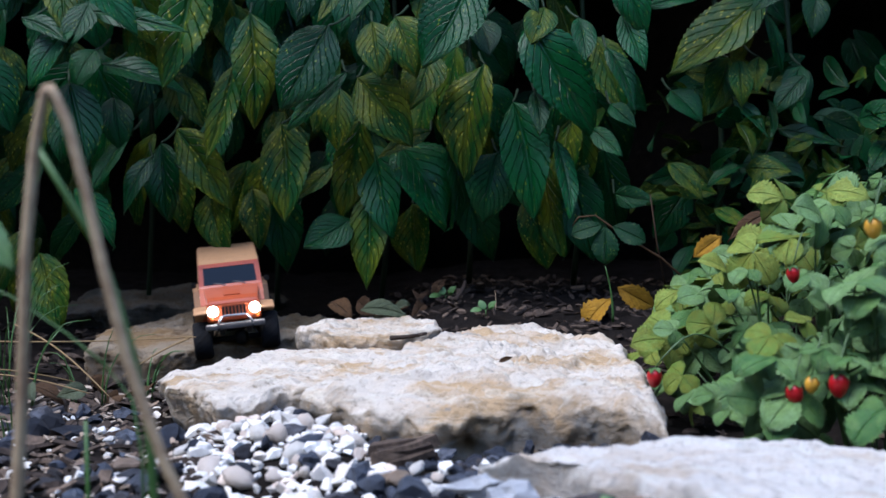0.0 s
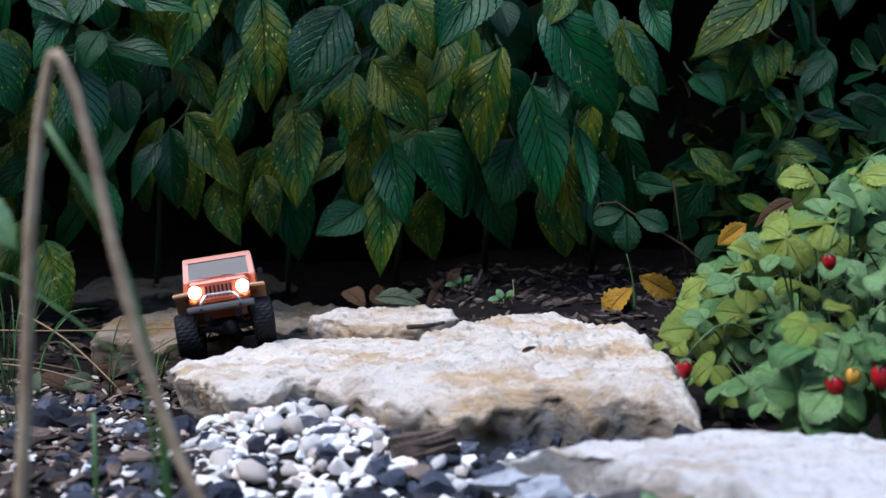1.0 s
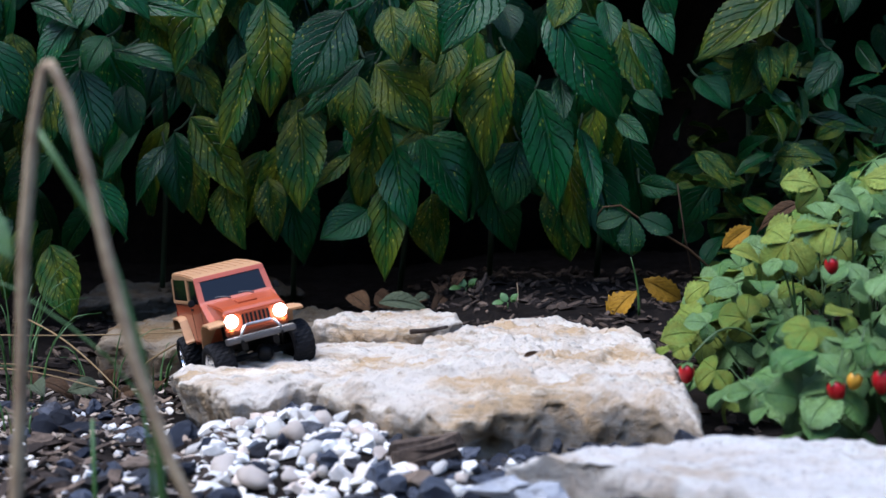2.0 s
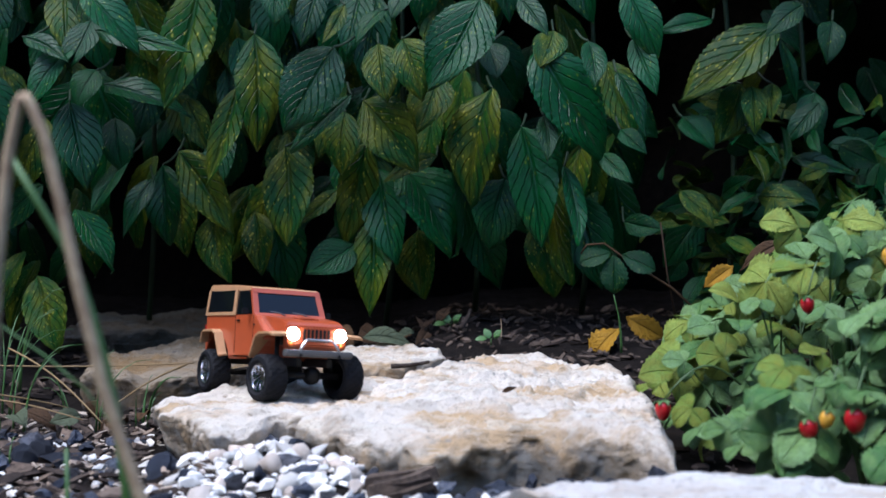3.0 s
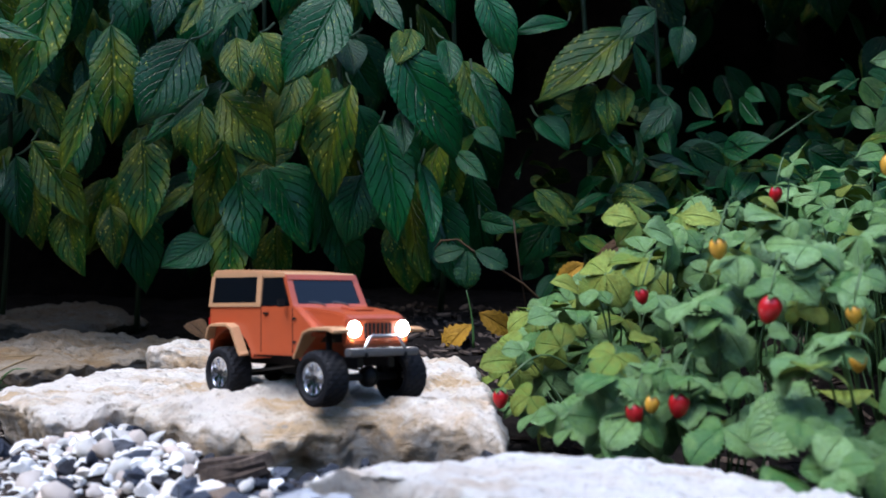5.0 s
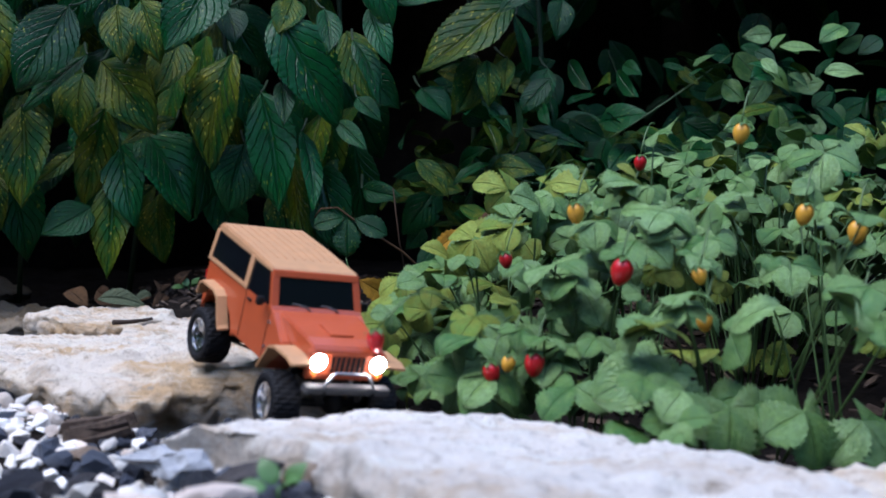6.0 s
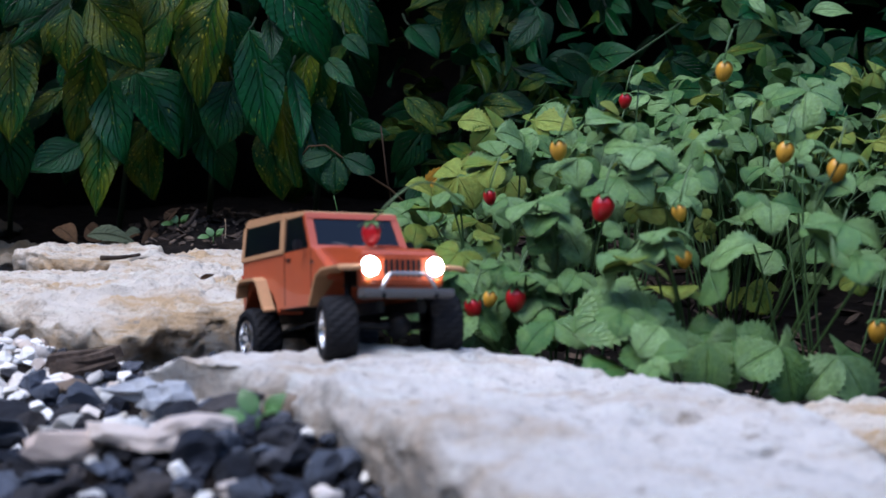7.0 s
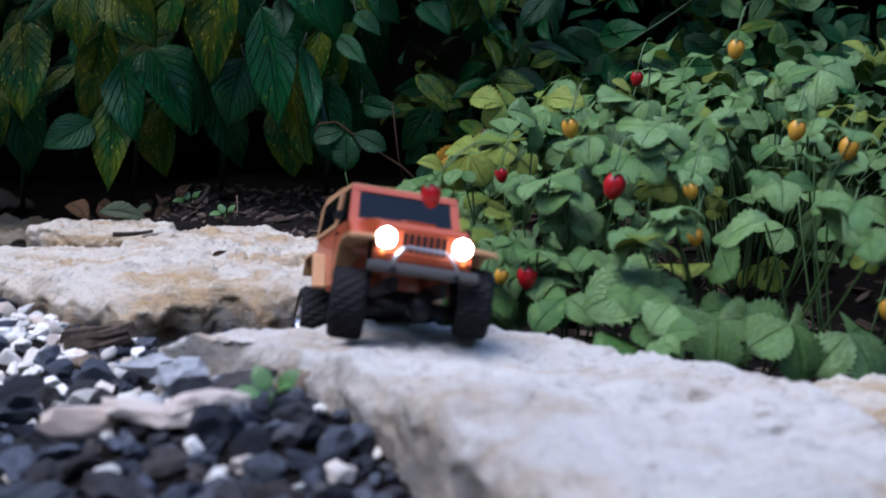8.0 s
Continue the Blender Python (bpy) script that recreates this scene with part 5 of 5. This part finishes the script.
    # seedling with toothed leaves and a single blade of grass
    sp = tagged(new("seedling"), "small toothed-leaf seedling with bare brown stalks", "plant")
    sp.location = (0.36, 1.31, 0.05)
    o = Vector(sp.location)
    part("stalk", tube([Vector(p) - o for p in ((0.40, 1.31, 0.07), (0.35, 1.30, 0.115), (0.30, 1.29, 0.145), (0.262, 1.285, 0.172), (0.240, 1.285, 0.170), (0.232, 1.285, 0.158))], 0.0018, 0.0010), M_DEAD, sp)
    part("stalk", tube([Vector(p) - o for p in ((0.36, 1.31, 0.06), (0.345, 1.30, 0.13), (0.335, 1.30, 0.20))], 0.0014, 0.0010), M_DEAD, sp)
    for b, t, w in (((0.272, 1.285, 0.160), (0.230, 1.275, 0.150), 0.026), ((0.275, 1.285, 0.158), (0.276, 1.270, 0.108), 0.034), ((0.285, 1.285, 0.158), (0.330, 1.275, 0.140), 0.030)):
        ln = (Vector(t) - Vector(b)).length
        bm = bmesh.new()
        leaf_bm(bm, ln, w, 0.15, 0.35, 8, 24, 6, Matrix(), 0, 0.95)
        part("leaf", bm, M_LEAF, sp).matrix_basis = aim(Vector(b) - o, Vector(t) - o, (0, -1, 0.5))
    tagged(part("wild_grass", tube(bent((0.286, 1.28, 0.030), (0.275, 1.275, 0.106), 0, 6, 0.003), 0.0020, 0.0006, 5), M_GRASS), "single bright green blade of grass", "grass", "grass blades")
    for x, y, k in ((0.262, 0.275, 1.0), (0.117, 1.28, 0.8), (0.05, 1.42, 0.9)):
        sprout = tagged(new("sprout"), "tiny bright green sprout among dark stones" if y < 1 else "tiny green seedling in the dark mulch", "plant", "sprouts")
        sprout.location = (x, y, ground_height(x, y) + 0.003)
        part("stalk", tube([(0, 0, 0), (0, 0, 0.012 * k)], 0.001, 0.0008, 5), M_GRASS, sprout)
        for dx, dy, dz in ((0.016, -0.004, 0.028), (-0.022, -0.006, 0.012), (-0.008, 0.006, 0.022), (0.006, -0.010, 0.016)):
            bm = bmesh.new()
            leaf_bm(bm, 0.020 * k, 0.014 * k, 0.1, 0.3, 5, 8, 4)
            part("leaf", bm, M_GRASS, sprout).matrix_basis = aim((dx * 0.3 * k, dy * 0.3 * k, 0.012 * k), (dx * k, dy * k, dz * k), (0, -0.7, 1))
    tagged(part("bare_stalk", tube(bent((0.652, 1.460, 0.284), (0.838, 1.500, 0.417), 0.004, 8), 0.0016, 0.0011, 5), M_STEM), "thin bare green stalk leaning over the undergrowth", "stalk")


def tuft(x, y, count, height, seed):
    r = random.Random(seed)
    t = tagged(new("grass_tuft"), "thin green grass blades growing from litter", "grass", "grass tufts")
    t.location = (x, y, ground_height(x, y))
    for _ in range(count):
        a, h = r.uniform(0, 6.28), height * r.uniform(0.5, 1.1)
        lean = r.uniform(0.2, 0.8) * h
        p = [(0.02 * math.cos(a) + lean * math.cos(a) * (i / 6) ** 2, 0.02 * math.sin(a) + lean * math.sin(a) * (i / 6) ** 2, h * (1 - (1 - i / 6) ** 1.4) - 0.25 * lean * (i / 6) ** 3) for i in range(7)]
        part("blade", tube(p, 0.0013, 0.0004, 4), M_GRASS, t)


loose_bits()
for gx, gy, gc, gh, gs in ((-0.42, 1.00, 6, 0.12, 1), (-0.36, 1.08, 5, 0.10, 2), (-0.50, 1.15, 7, 0.15, 3), (-0.31, 1.13, 7, 0.08, 4), (-0.45, 0.85, 7, 0.10, 5), (-0.33, 0.78, 5, 0.06, 6), (-0.55, 1.30, 9, 0.16, 7)):
    tuft(gx, gy, gc, gh, gs)


# ---- blurred stalks close to the camera ----
def near_stalks():
    g0 = ground_height(-0.06, 0.14)
    s = tagged(new("dry_stalk"), "dry tan grass stalk bent over sharply at its top", "dry stalk")
    s.location = (-0.066, 0.141, g0)
    o = Vector(s.location)
    part("culm", tube([Vector(p) - o for p in ((-0.067, 0.141, g0), (-0.065, 0.141, 0.041), (-0.061, 0.141, 0.102), (-0.058, 0.141, 0.177), (-0.052, 0.141, 0.234), (-0.0465, 0.141, 0.262), (-0.044, 0.141, 0.266))], 0.0040, 0.0026, 8), M_DRY, s)
    part("bent_top", tube([Vector(p) - o for p in ((-0.044, 0.141, 0.266), (-0.041, 0.141, 0.262), (-0.034, 0.141, 0.247), (-0.025, 0.141, 0.213), (-0.015, 0.141, 0.168), (-0.003, 0.141, 0.121), (0.016, 0.141, 0.067), (0.028, 0.141, 0.043), (0.060, 0.142, g0 + 0.01))], 0.0028, 0.0034, 8), M_DRY, s)
    for pts, w in ((((-0.064, 0.17, 0.238), (-0.048, 0.17, 0.212), (-0.029, 0.17, 0.182), (-0.019, 0.17, 0.154), (-0.010, 0.17, 0.123), (-0.001, 0.17, 0.079), (0.002, 0.17, 0.035), (0.003, 0.17, -0.06)), 0.0030),
                   (((-0.150, 0.30, 0.148), (-0.133, 0.3, 0.142), (-0.096, 0.3, 0.118), (-0.071, 0.3, 0.098), (-0.052, 0.3, 0.075), (-0.046, 0.3, 0.037), (-0.044, 0.3, -0.06)), 0.0011),
                   (((-0.105, 0.36, 0.05), (-0.104, 0.36, 0.0), (-0.102, 0.36, -0.06)), 0.0022)):
        tagged(part("wild_grass", tube(pts, w * 0.6, w, 6), M_GRASS), "long green blade of grass", "grass", "grass blades")
    plant = tagged(new("low_plant"), "pale bluish leaf on a thin stem", "plant")
    plant.location = (-0.12, 0.20, -0.06)
    part("stem", tube([(0, 0, 0), (0.0, 0, 0.15), (-0.005, 0, 0.26)], 0.0016, 0.0012, 5), M_STEM, plant)
    bm = bmesh.new()
    leaf_bm(bm, 0.055, 0.026, 0.1, 0.3, 7)
    part("leaf", bm, M_STRAW, plant).matrix_basis = aim((-0.005, 0, 0.26), (0.030, -0.01, 0.235), (0, -0.5, 1))


near_stalks()


motions()
